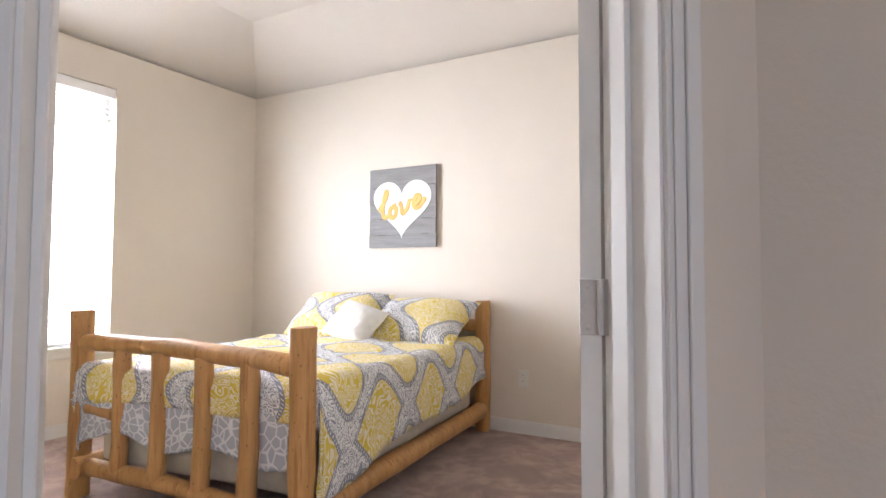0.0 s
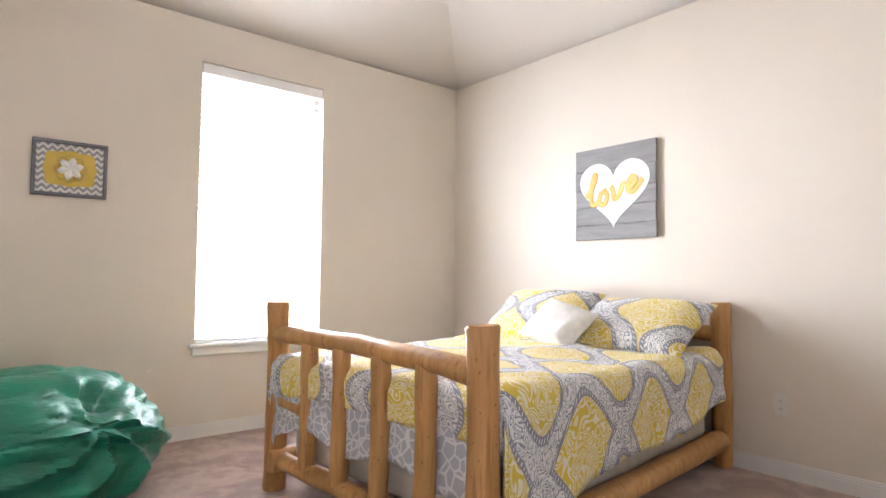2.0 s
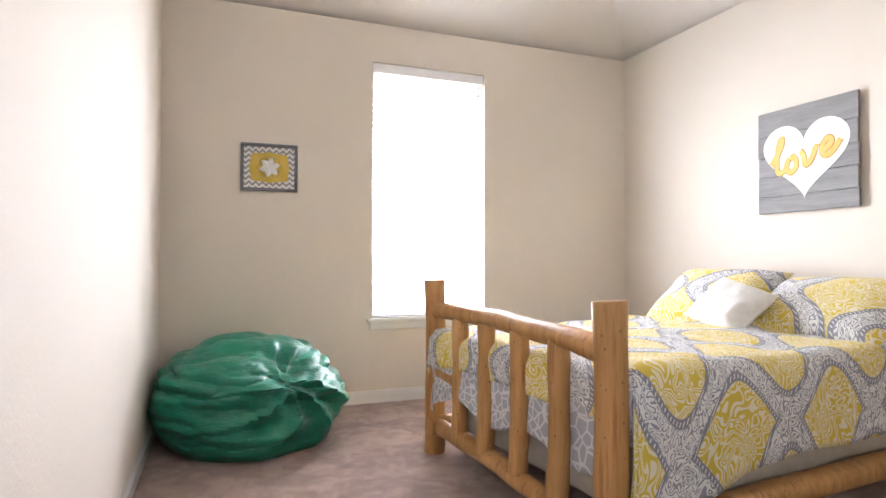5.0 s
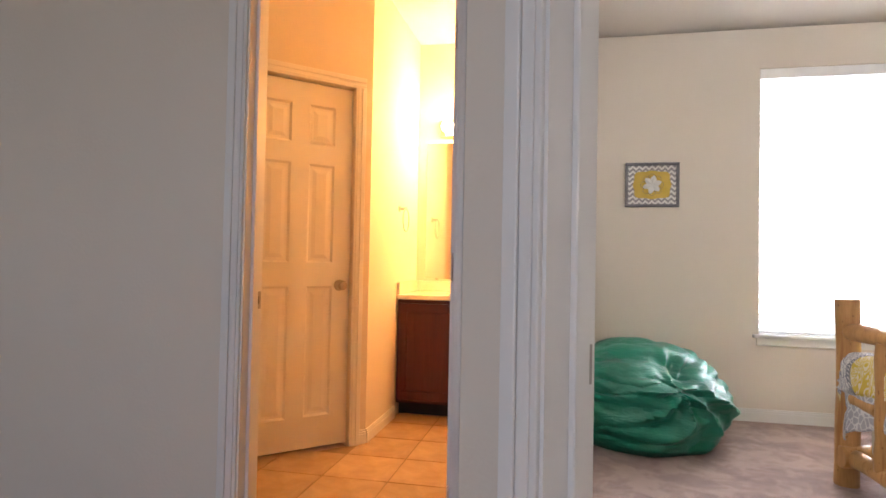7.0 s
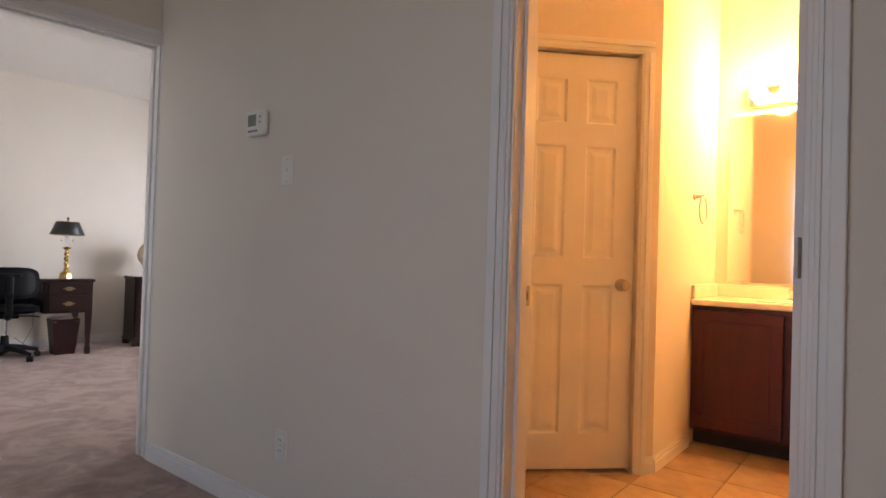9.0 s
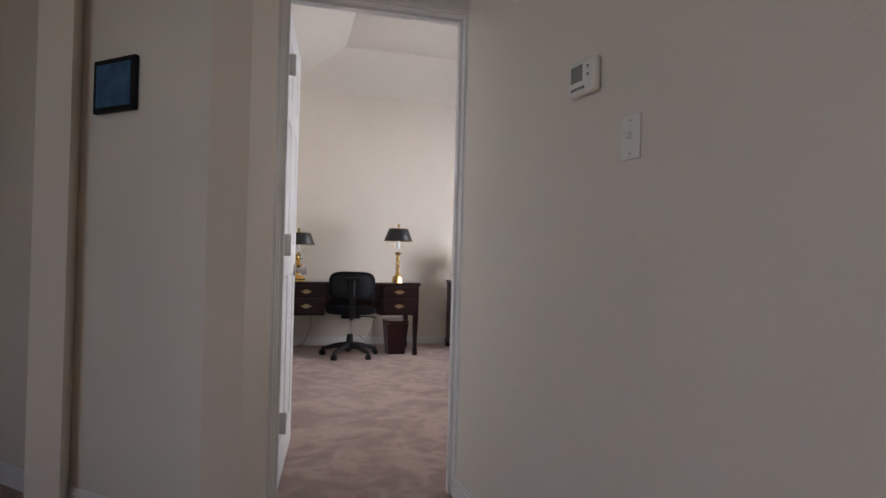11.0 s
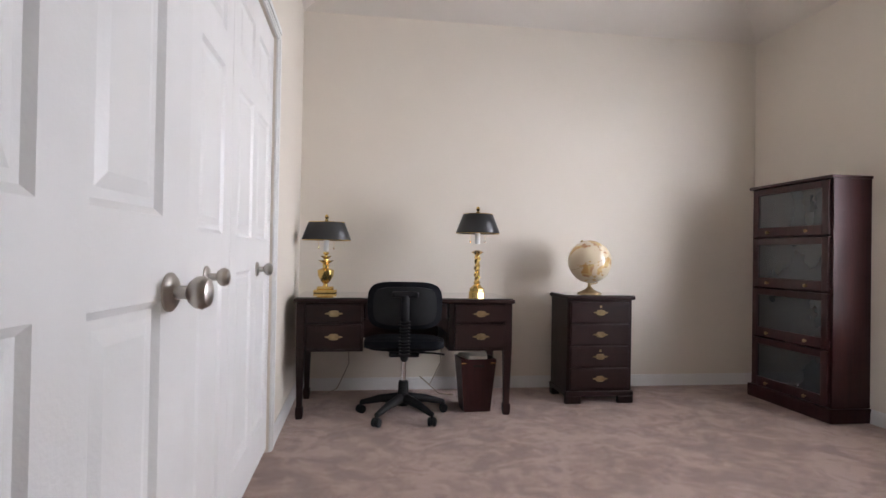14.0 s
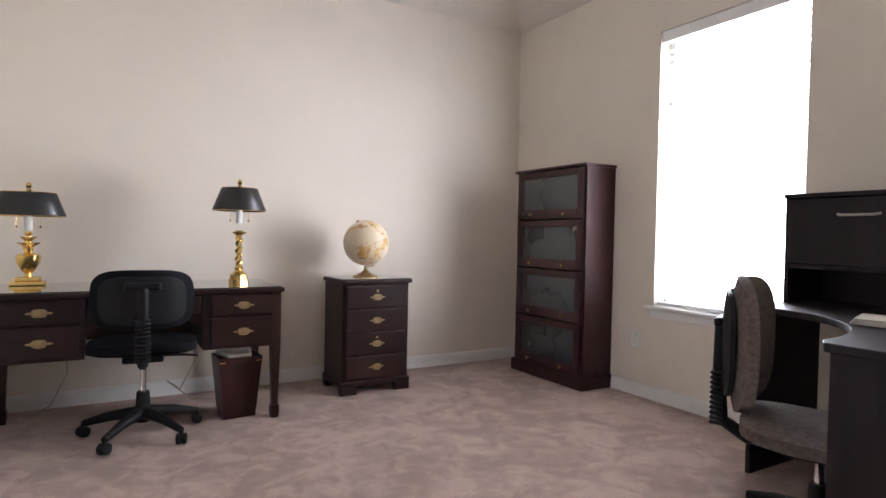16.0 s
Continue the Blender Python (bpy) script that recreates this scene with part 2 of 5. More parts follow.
YELLOWP = grainy("yellow_card", (0.60, 0.42, 0.07), (0.68, 0.49, 0.11), 14, 0.8, relief=0.1)


def glass_mat(name, tint=(1, 1, 1), rough=0.0):
    n = Nodes(name)
    return n.done(tint, rough, Transmission_Weight=1.0, IOR=1.45)


GLASS = glass_mat("window_glass")
DGLASS = grainy("smoked_cabinet_glass", (0.022, 0.027, 0.032), (0.03, 0.036, 0.042), 3, 0.16, relief=0.0, Coat_Weight=0.5)
MIRROR = grainy("mirror_silver", (0.86, 0.86, 0.85), (0.88, 0.88, 0.87), 3, 0.07, 1.0, relief=0.0)
TOPGLASS = grainy("glass_desk_top", (0.035, 0.04, 0.04), (0.045, 0.05, 0.05), 3, 0.1, relief=0.0, Coat_Weight=1.0)


def glow(name, colour, strength):
    n = Nodes(name)
    return n.done(colour, 0.5, Emission_Color=(*colour, 1), Emission_Strength=strength)


DAYLIGHT = glow("bright_daylight", (1.0, 1.0, 1.0), 4.0)
BULB = glow("lit_bulb", (1.0, 0.80, 0.48), 40.0)

# ---- mesh helpers ----


def mesh_of(name, bm, mat, smooth=False):
    me = bpy.data.meshes.new(name)
    bm.normal_update()
    bm.to_mesh(me)
    bm.free()
    me.materials.append(mat)
    if smooth:
        for p in me.polygons:
            p.use_smooth = True
        me.set_sharp_from_angle(angle=radians(40))
    return me


def thing(name, label, category, m=None, group="", kind=""):
    ob = new(name)
    ob.empty_display_size = 0.1
    if m is not None:
        ob.matrix_world = m
    return tagged(ob, label, category, group, kind)


def part(name, bm, mat, parent=None, label="", smooth=False):
    ob = new(name, mesh_of(name, bm, mat, smooth))
    ob.parent = parent
    return tagged(ob, label)


def struct(name, bm, mat, label, category="", smooth=False):
    ob = new(name, mesh_of(name, bm, mat, smooth))
    return tagged(ob, label, category or name.split("_")[0], kind="structure")


def box(x0, x1, y0, y1, z0, z1, bev=0.0, seg=2, bm=None, m=None):
    bm = bm or bmesh.new()
    vs = [bm.verts.new(((x0, x1)[i & 1], (y0, y1)[i >> 1 & 1], (z0, z1)[i >> 2])) for i in range(8)]
    fs = [bm.faces.new([vs[i] for i in q]) for q in ((0, 2, 3, 1), (4, 5, 7, 6), (0, 1, 5, 4), (2, 6, 7, 3), (0, 4, 6, 2), (1, 3, 7, 5))]
    if bev:
        r = bmesh.ops.bevel(bm, geom=list({e for f in fs for e in f.edges}), offset=bev, segments=seg, affect="EDGES", profile=0.5)
        vs = list({v for f in r["faces"] for v in f.verts} | {v for v in vs if v.is_valid})
    if m is not None:
        bmesh.ops.transform(bm, matrix=m, verts=vs)
    return bm


def prism(points, z0, z1, bev=0.0, bm=None):
    """An upright prism over a plan outline."""
    bm = bm or bmesh.new()
    lo = [bm.verts.new((x, y, z0)) for x, y in points]
    hi = [bm.verts.new((x, y, z1)) for x, y in points]
    k = len(points)
    bm.faces.new(lo[::-1])
    bm.faces.new(hi)
    for i in range(k):
        bm.faces.new((lo[i], lo[(i + 1) % k], hi[(i + 1) % k], hi[i]))
    bmesh.ops.recalc_face_normals(bm, faces=bm.faces)
    if bev:
        bmesh.ops.bevel(bm, geom=bm.edges[:], offset=bev, segments=2, affect="EDGES", profile=0.5)
    return bm


def turned(profile, seg=20, m=None, bm=None):
    """A body of revolution about z from (radius, height) pairs."""
    bm = bm or bmesh.new()
    rings = [[bm.verts.new((r * math.cos(2 * math.pi * i / seg), r * math.sin(2 * math.pi * i / seg), z)) for i in range(seg)] for r, z in profile]
    for a, b in zip(rings, rings[1:]):
        for i in range(seg):
            bm.faces.new((a[i], a[(i + 1) % seg], b[(i + 1) % seg], b[i]))
    bm.faces.new(rings[0][::-1])
    bm.faces.new(rings[-1])
    if m is not None:
        bmesh.ops.transform(bm, matrix=m, verts=[v for r in rings for v in r])
    return bm


def tube(path, r, seg=8, bm=None, taper=None):
    """A round rod along a list of points."""
    bm = bm or bmesh.new()
    ps = [Vector(p) for p in path]
    rings = []
    last = q = None
    for i, p in enumerate(ps):
        d = (ps[min(i + 1, len(ps) - 1)] - ps[max(i - 1, 0)]).normalized()
        q = d.to_track_quat("Z", "Y") if last is None else last.rotation_difference(d) @ q
        last = d
        rr = taper[i] if taper else r
        rings.append([bm.verts.new(p + q @ Vector((rr * math.cos(2 * math.pi * k / seg), rr * math.sin(2 * math.pi * k / seg), 0))) for k in range(seg)])
    for a, b in zip(rings, rings[1:]):
        for k in range(seg):
            bm.faces.new((a[k], a[(k + 1) % seg], b[(k + 1) % seg], b[k]))
    bm.faces.new(rings[0][::-1])
    bm.faces.new(rings[-1])
    return bm


def log(a, b, r, seed, bend=0.012, seg=16, n=9, ends=1.0):
    """A peeled log with an uneven girth and a slight bend."""
    a, b = Vector(a), Vector(b)
    rnd = random.Random(seed)
    side = (b - a).normalized().orthogonal()
    pts, rad = [], []
    for i in range(n):
        f = i / (n - 1)
        pts.append(a.lerp(b, f) + side * math.sin(f * math.pi) * bend * rnd.uniform(0.6, 1.2))
        rad.append(r * rnd.uniform(0.94, 1.05) * (ends if i in (0, n - 1) else 1))
    rad = [rad[0] * 0.93] + rad + [rad[-1] * 0.93]
    d = (b - a).normalized() * 0.008
    pts = [pts[0]] + [pts[0] + d] + pts[1:-1] + [pts[-1] - d] + [pts[-1]]
    bm = tube(pts, r, seg, taper=rad)
    for v in bm.verts:
        v.co += 0.10 * r * (noise.noise_vector(v.co * 9 + Vector((seed, 0, 0))))
    return bm


def wallbox(p, q, z0, z1, thick):
    """A wall slab whose visible face runs from p to q and whose body lies to the left of that way."""
    (x0, y0), (x1, y1) = p, q
    d = Vector((x1 - x0, y1 - y0)).normalized()
    nx, ny = -d.y * thick, d.x * thick
    return prism([(x0, y0), (x1, y1), (x1 + nx, y1 + ny), (x0 + nx, y0 + ny)], z0, z1)


def along(p, q):
    """The pose with x along p to q, y to the left of it, z up, at p."""
    return pose(p[0], p[1], 0, 0, 0, math.degrees(math.atan2(q[1] - p[1], q[0] - p[0])))


def baseboard(p, q):
    """Moulded skirting with three steps, its face to the right of the way from p to q."""
    n = math.dist(p, q)
    bm = box(0, n, -0.014, 0, 0, 0.062)
    box(0, n, -0.011, 0, 0.062, 0.076, bm=bm)
    box(0, n, -0.007, 0, 0.076, 0.088, 0.002, 1, bm=bm)
    bmesh.ops.transform(bm, matrix=along(p, q), verts=bm.verts)
    return struct("baseboard", bm, TRIM, "white moulded wooden baseboard along the carpet", "baseboard")


def casing_rail(length, wide=0.062):
    """One stick of door casing along z, its inner edge at x = 0, its back on y = 0."""
    bm = box(0, wide, -0.011, 0, 0, length, 0.002, 1)
    box(wide * 0.55, wide, -0.018, -0.011, 0, length, 0.003, 2, bm=bm)
    box(wide * 0.16, wide * 0.32, -0.015, -0.011, 0, length, 0.0015, 1, bm=bm)
    return bm


def doorway(name, p, q, thick, h, label, stop=0.5, both=True):
    """Jambs, stops, head and casings of an opening from p to q, whose wall body lies to the left of that way."""
    w = math.dist(p, q)
    m = along(p, q)
    root = thing(name, label, "door frame", m, kind="structure")
    for x, s in ((0, 1), (w, -1)):
        part("jamb", box(min(x + 0.001 * s, x + 0.018 * s), max(x + 0.001 * s, x + 0.018 * s), -0.0015, thick + 0.0015, 0, h - 0.001), TRIM, root)
        part("stop", box(min(x + 0.017 * s, x + 0.029 * s), max(x + 0.017 * s, x + 0.029 * s), thick * stop - 0.018, thick * stop + 0.018, 0, h, 0.002, 1), TRIM, root)
    part("head_jamb", box(0.001, w - 0.001, -0.0015, thick + 0.0015, h - 0.018, h - 0.001), TRIM, root)
    part("head_stop", box(0.019, w - 0.019, thick * stop - 0.018, thick * stop + 0.018, h - 0.029, h - 0.017, 0.002, 1), TRIM, root)
    sides = ((0, 0), (thick, 180)) if both else ((0, 0),)
    for y, turn in sides:
        for x, mir in ((0.012, -1), (w - 0.012, 1)):
            bm = casing_rail(h - 0.012)
            sx = mir if turn == 0 else mir
            for v in bm.verts:
                v.co.x = v.co.x * sx + x
                v.co.y = v.co.y + y if turn == 0 else y - v.co.y
            bmesh.ops.recalc_face_normals(bm, faces=bm.faces)
            part("casing", bm, TRIM, root)
        bm = casing_rail(w + 0.1)
        for v in bm.verts:
            x, yy, z = v.co
            v.co = (z - 0.05, yy + y if turn == 0 else y - yy, h - 0.012 + x)
        bmesh.ops.recalc_face_normals(bm, faces=bm.faces)
        part("head_casing", bm, TRIM, root)
    return root


def panel_door(name, w, h, m, label, panels=6, knob=None, kind="structure", hinges=(), thick=0.035):
    """A moulded door leaf, hinged at x = 0, its front on y = 0 towards -y, with sunk panels on both faces."""
    root = thing(name, label, "door", m, kind=kind)
    rails = [(0.0, 0.18), (0.90, 1.03), (1.58, 1.69), (h - 0.12, h)] if panels == 6 else [(0.0, 0.18), (0.90, 1.03), (1.58, 1.69), (h - 0.12, h)]
    st = 0.105 if w > 0.5 else 0.06
    cols = [(st, w / 2 - 0.05), (w / 2 + 0.05, w - st)] if w > 0.5 else [(st, w - st)]
    bm = bmesh.new()
    xs = [0] + [c for ab in cols for c in ab] + [w]
    for i in range(0, len(xs), 2):
        box(xs[i], xs[i + 1], 0, thick, 0.008, h, bm=bm)
    for a, b in cols:
        for z0, z1 in rails:
            box(a, b, 0, thick, max(z0, 0.008), z1, bm=bm)
    part("stiles_and_rails", bm, DOORP, root)
    for a, b in cols:
        for (_, z0), (z1, _) in zip(rails, rails[1:]):
            bm = bmesh.new()
            for y, s in ((0.0, 1), (thick, -1)):
                steps = ((0.0, 0.0), (0.012, 0.009), (0.026, 0.009), (0.048, 0.003))
                loops = []
                for ins, dep in steps:
                    loops.append([bm.verts.new((x, y + s * dep, z)) for x, z in ((a + ins, z0 + ins), (b - ins, z0 + ins), (b - ins, z1 - ins), (a + ins, z1 - ins))])
                for l0, l1 in zip(loops, loops[1:]):
                    for i in range(4):
                        f = (l0[i], l0[(i + 1) % 4], l1[(i + 1) % 4], l1[i])
                        bm.faces.new(f if s == 1 else f[::-1])
                bm.faces.new(loops[-1] if s == 1 else loops[-1][::-1])
            part("panel", bm, DOORP, root)
    if knob:
        x, z, sides = knob
        for s in sides:
            mm = pose(x, 0 if s < 0 else thick, z, 90 if s < 0 else -90)
            k = part("knob", turned([(0.004, 0.0), (0.011, 0.006), (0.011, 0.03), (0.018, 0.034), (0.026, 0.044), (0.0275, 0.054), (0.022, 0.064), (0.008, 0.069)], 20, mm), NICKEL, root, "brushed nickel door knob", True)
            part("rosette", turned([(0.032, 0.0), (0.032, 0.004), (0.026, 0.009), (0.012, 0.011)], 20, mm), NICKEL, k, "", True)
    return root


def hinge(m, label="pale satin butt hinge with rounded corners on the door edge"):
    root = thing("hinge", label, "hinge", m, "door hinges")
    for s in (-1, 1):
        bm = box(min(0, s * 0.034), max(0, s * 0.034), -0.003, -0.0005, 0, 0.089, 0.0012, 1)
        leaf = part("leaf", bm, HINGEP, root)
        for i, (fx, fz) in enumerate(((0.6, 0.14), (0.75, 0.5), (0.6, 0.86))):
            part("screw", turned([(0.004, 0), (0.004, 0.001), (0.002, 0.0016)], 10, pose(s * 0.034 * fx, -0.003, 0.089 * fz, 90)), HINGEP, leaf)
    for i in range(3):
        part("knuckle", turned([(0.0055, 0), (0.0055, 0.028)], 12, pose(0, -0.005, 0.002 + i * 0.029)), HINGEP, root)
    return root


def strike(m):
    root = thing("strike_plate", "dull nickel strike plate let into the white jamb", "strike plate", m, "strike plates")
    bm = bmesh.new()
    for x0, x1, z0, z1 in ((-0.020, -0.007, -0.029, 0.029), (0.009, 0.018, -0.029, 0.029), (-0.007, 0.009, -0.029, -0.013), (-0.007, 0.009, 0.013, 0.029)):
        box(x0, x1, -0.002, 0.0005, z0, z1, bm=bm)
    part("plate", bm, STEEL, root)
    part("latch_hole", box(-0.007, 0.009, -0.0005, 0.0003, -0.013, 0.013), SHADOWGAP, root, "latch hole with its shade painted dark")
    return root


def wall_plate(m, kind):
    """A wall plate with its back on y = 0, facing -y."""
    name = {"outlet": "outlet", "switch": "light_switch"}[kind]
    label = {"outlet": "ivory duplex outlet with cover plate on a beige wall", "switch": "white toggle light switch plate on a beige wall"}[kind]
    root = thing(name, label, kind, m, name + "s")
    part("plate", box(-0.035, 0.035, -0.006, 0, -0.0575, 0.0575, 0.003, 2), PLASTIC, root)
    if kind == "outlet":
        for z in (-0.02, 0.02):
            r = part("receptacle", turned([(0.0165, 0), (0.0165, 0.003), (0.014, 0.004)], 18, pose(0, -0.006, z, 90)), PLASTIC, root)
            for x in (-0.006, 0.006):
                part("slot", box(x - 0.0012, x + 0.0012, -0.0106, -0.0098, z - 0.002, z + 0.006), SHADOWGAP, r)
    else:
        part("toggle", box(-0.005, 0.005, -0.016, -0.005, -0.004, 0.011, 0.002, 1), PLASTIC, root)
    for z in ((0,) if kind == "outlet" else (-0.042, 0.042)):
        part("screw", turned([(0.003, 0), (0.003, 0.001)], 10, pose(0, -0.006, z, 90)), STEEL, root)
    return root

# ---- plan ----
WX, LY, BY = -4.03, 3.456, -0.139          # bedroom: window wall, bed wall, side wall
HX, HY = -1.325, -0.254                     # hall: west wall, north stub
OY, OBY, OWX, OCX = -3.13, -7.165, -4.506, -0.955   # office: door wall, back wall, window wall, closet wall
SP, OSP, T = 2.74, 2.67, 0.115                        # springing of the ceilings, wall thickness
S0, H0 = (-0.435, -0.13), (0.026, 0.5015)  # bedroom doorway, hall face
DD, DN = Vector((0.59, 0.8075)), Vector((-0.8075, 0.59))
EX = 0.35


def on_door_wall(s, n):
    p = Vector(S0) + DD * s + DN * n
    return (p.x, p.y)


def plain_wall(name, p, q, z1=SP, z0=0.0, thick=T, label="beige painted wall with fine orange-peel texture"):
    return struct(name, wallbox(p, q, z0, z1, thick), PAINT, label, "wall")


def window_wall(name, x, y0, y1, wy0, wy1, wz0, wz1, thick=0.16):
    bm = bmesh.new()
    for a, b, c, d in ((y0, wy0, 0, SP), (wy1, y1, 0, SP), (wy0, wy1, 0, wz0), (wy0, wy1, wz1, SP)):
        box(x - thick, x, a, b, c, d, bm=bm)
    return struct(name, bm, PAINT, "beige painted wall with one tall window opening", "wall")


# bedroom
window_wall("wall_west", WX, BY - T, LY + T, 1.24, 2.13, 0.60, 2.46)
plain_wall("wall_north", (WX, LY), (EX + T, LY))
plain_wall("wall_east", (EX, LY), (EX, 0.9))
plain_wall("wall_bath_side", (-0.63, BY), (WX, BY), thick=T - 0.002)
bm = bmesh.new()
DW = 0.782
e = on_door_wall(1.06, T)
prism([(-0.56, HY), S0, on_door_wall(0.0, T), (-0.64, BY), (-0.64, HY)], 0, SP, bm=bm)
prism([H0, (0.137, 0.705), (0.24, 0.705), (EX, 0.9), (EX, 1.05), e, on_door_wall(DW, T)], 0, SP, bm=bm)
prism([S0, H0, on_door_wall(DW, T), on_door_wall(0, T)], 2.05, SP, bm=bm)
struct("wall_door", bm, PAINT, "beige angled wall round the bedroom doorway", "wall")
# hall
bm = bmesh.new()
box(HX - T, HX, -3.15, -1.115, 0, SP, bm=bm)
box(HX - T, HX, -0.392, HY, 0, SP, bm=bm)
box(HX - T, HX, -1.115, -0.392, 2.05, SP, bm=bm)
struct("wall_hall", bm, PAINT, "beige hall wall with the bathroom doorway", "wall")
plain_wall("wall_hall_end", (HX - T, HY), (-0.57, HY), thick=T - 0.002)
plain_wall("wall_hall_north", (0.24, 0.705), (1.7, 0.705))
# unseen wall; its opening is invented to let the hall fill in
bm = bmesh.new()
box(1.6, 1.6 + T, -4.2, -2.6, 0, SP, bm=bm)
box(1.6, 1.6 + T, -0.6, 0.82, 0, SP, bm=bm)
box(1.6, 1.6 + T, -2.6, -0.6, 2.4, SP, bm=bm)
box(1.6, 1.6 + T, -2.6, -0.6, 0, 0.4, bm=bm)
struct("wall_hall_east", bm, PAINT, "unseen beige hall wall with an added opening for the fill light", "wall")
plain_wall("wall_hall_south", (0.62, -4.09), (-0.45, -2.87))
plain_wall("wall_hall_closing", (1.6, -4.09), (0.6, -4.09))
# office
bm = bmesh.new()
OX0, OX1 = -1.764, -1.003
box(OWX - 0.16, OX0, OY - T, OY, 0, SP, bm=bm)
box(OX1, -0.80, OY - T, OY, 0, SP, bm=bm)
box(OX0, OX1, OY - T, OY, 2.05, SP, bm=bm)
in_office(struct("wall_office_door", bm, PAINT, "beige wall round the office doorway", "wall"))
struct("wall_hall_return", box(-0.45, -0.33, -3.35, -2.87, 0, SP), PAINT, "short beige return wall beside the office doorway", "wall")
WY0, WY1, WZ0, WZ1 = -5.735, -4.835, 0.60, 2.33
in_office(window_wall("wall_office_window", OWX, OBY - T, OY - T, WY0, WY1, WZ0, WZ1))
in_office(plain_wall("wall_office_back", (-0.1, OBY), (OWX - 0.16, OBY)))
bm = bmesh.new()
CW = along((OCX, OY - T), (OCX, OBY))
C0, C1 = 0.845, 2.625
for a, b_, z0, z1 in ((0, C0, 0, SP), (C1, OY - T - OBY, 0, SP), (C0, C1, 2.05, SP)):
    box(a, b_, 0, T, z0, z1, bm=bm)
bmesh.ops.transform(bm, matrix=CW, verts=bm.verts)
in_office(struct("wall_office_closet", bm, PAINT, "beige wall round the closet doors", "wall"))
in_office(plain_wall("wall_closet_back", (-0.25, OY - T), (-0.25, OBY), label="plain beige wall inside the closet"))
# bathroom
plain_wall("wall_mirror", (-3.97, -1.2), (-3.97, HY - 0.002), label="beige bathroom wall behind the mirror")
plain_wall("wall_towel", (-2.85, -1.2), (-3.97, -1.2), thick=T, label="beige bathroom wall beside the vanity")
bm = bmesh.new()
A45 = along((-2.85, -1.2), (-1.455, -2.595))
for a, b, c, d in ((0.0, 0.105, 0, SP), (0.725, 1.97, 0, SP), (0.105, 0.725, 2.05, SP)):
    box(a, b, -T, -0.001, c, d, bm=bm)
bmesh.ops.transform(bm, matrix=A45, verts=bm.verts)
struct("wall_bath_angled", bm, PAINT, "beige angled bathroom wall round a closet door", "wall")

# unseen slabs added behind the angled door to stop sky light leaking through its gaps
plain_wall("wall_bath_closet", (-1.455, -2.62), (-3.97, -2.62), label="unseen slab that keeps outside light from the closet door gaps")
plain_wall("wall_bath_closet_west", (-3.5, -2.62), (-3.5, -1.32), label="unseen slab that keeps outside light from the closet door gaps")

# floors and ceilings
g = struct("floor", prism([(-5.2, -7.7), (1.8, -7.7), (1.8, 3.7), (-5.2, 3.7)], -0.1, 0.0), CARPET, "mottled pinkish-beige cut-pile carpet with vacuum marks", "carpet")
struct("ground", prism([(-400, -400), (400, -400), (400, 400), (-400, 400)], -0.5, -0.4), grainy("grass_ground", (0.05, 0.08, 0.03), (0.09, 0.11, 0.05), 0.3, 1.0), "plain grassy ground outside the house", "ground")


def tray_ceiling(name, x0, x1, y0, y1, run=0.6, rise=0.34, spring=SP):
    bm = bmesh.new()
    lo = [bm.verts.new((x, y, spring)) for x, y in ((x0, y0), (x1, y0), (x1, y1), (x0, y1))]
    hi = [bm.verts.new((x, y, spring + rise)) for x, y in ((x0 + run, y0 + run), (x1 - run, y0 + run), (x1 - run, y1 - run), (x0 + run, y1 - run))]
    top = [bm.verts.new((x, y, spring + rise + 0.2)) for x, y in ((x0, y0), (x1, y0), (x1, y1), (x0, y1))]
    bm.faces.new(hi[::-1])
    bm.faces.new(top)
    for i in range(4):
        j = (i + 1) % 4
        bm.faces.new((lo[j], lo[i], hi[i], hi[j]))
        bm.faces.new((lo[i], lo[j], top[j], top[i]))
    return struct(name, bm, CEIL, "beige hipped tray ceiling with sloping sides", "ceiling")


tray_ceiling("ceiling_bedroom", WX - 0.1, EX + 0.1, BY - 0.1, LY + 0.1, 0.7, 0.38)
in_office(tray_ceiling("ceiling_office", OWX - 0.1, OCX + 0.1, OBY - 0.1, OY - T + 0.1, 0.7, 0.36, OSP))
bm = bmesh.new()
prism([(HX - T, OY - T), (1.8, OY - T), (1.8, 0.0), (EX + 0.2, 0.9), (0.1, 0.75), (-0.464, HY - 0.01), (HX - T, HY - 0.01)], SP + 0.002, SP + 0.15, bm=bm)
prism([(-0.9, -4.3), (1.8, -4.3), (1.8, OY - T), (-0.9, OY - T)], SP + 0.002, SP + 0.15, bm=bm)
struct("ceiling_hall", bm, CEIL, "flat beige hall ceiling", "ceiling")
struct("ceiling_bath", prism([(-4.1, -2.7), (HX - T, -2.7), (HX - T, HY - 0.05), (-4.1, HY - 0.05)], SP, SP + 0.15), CEIL, "flat beige bathroom ceiling", "ceiling")
in_office(struct("ceiling_closet", box(-0.9, -0.1, -7.2, -3.2, SP + 0.004, SP + 0.1), CEIL, "flat ceiling over the closet", "ceiling"))

# skirting
for p, q in (((WX, BY), (WX, LY)), ((WX, LY), (EX, LY)), ((EX, LY), (EX, 0.9)), ((-0.60, BY), (WX, BY)),
             ((HX, -3.13), (HX, -1.166)), ((HX, HY), (-0.50, HY)), ((0.137, 0.705), (1.6, 0.705)), ((0.62, -4.09), (-0.45, -2.87)),
             ((-0.45, -2.87), (-0.45, -3.22)),
             ((-2.85, -1.2), (-3.42, -1.2)), ((-2.79, -1.26), (-2.85, -1.2))):
    baseboard(p, q)
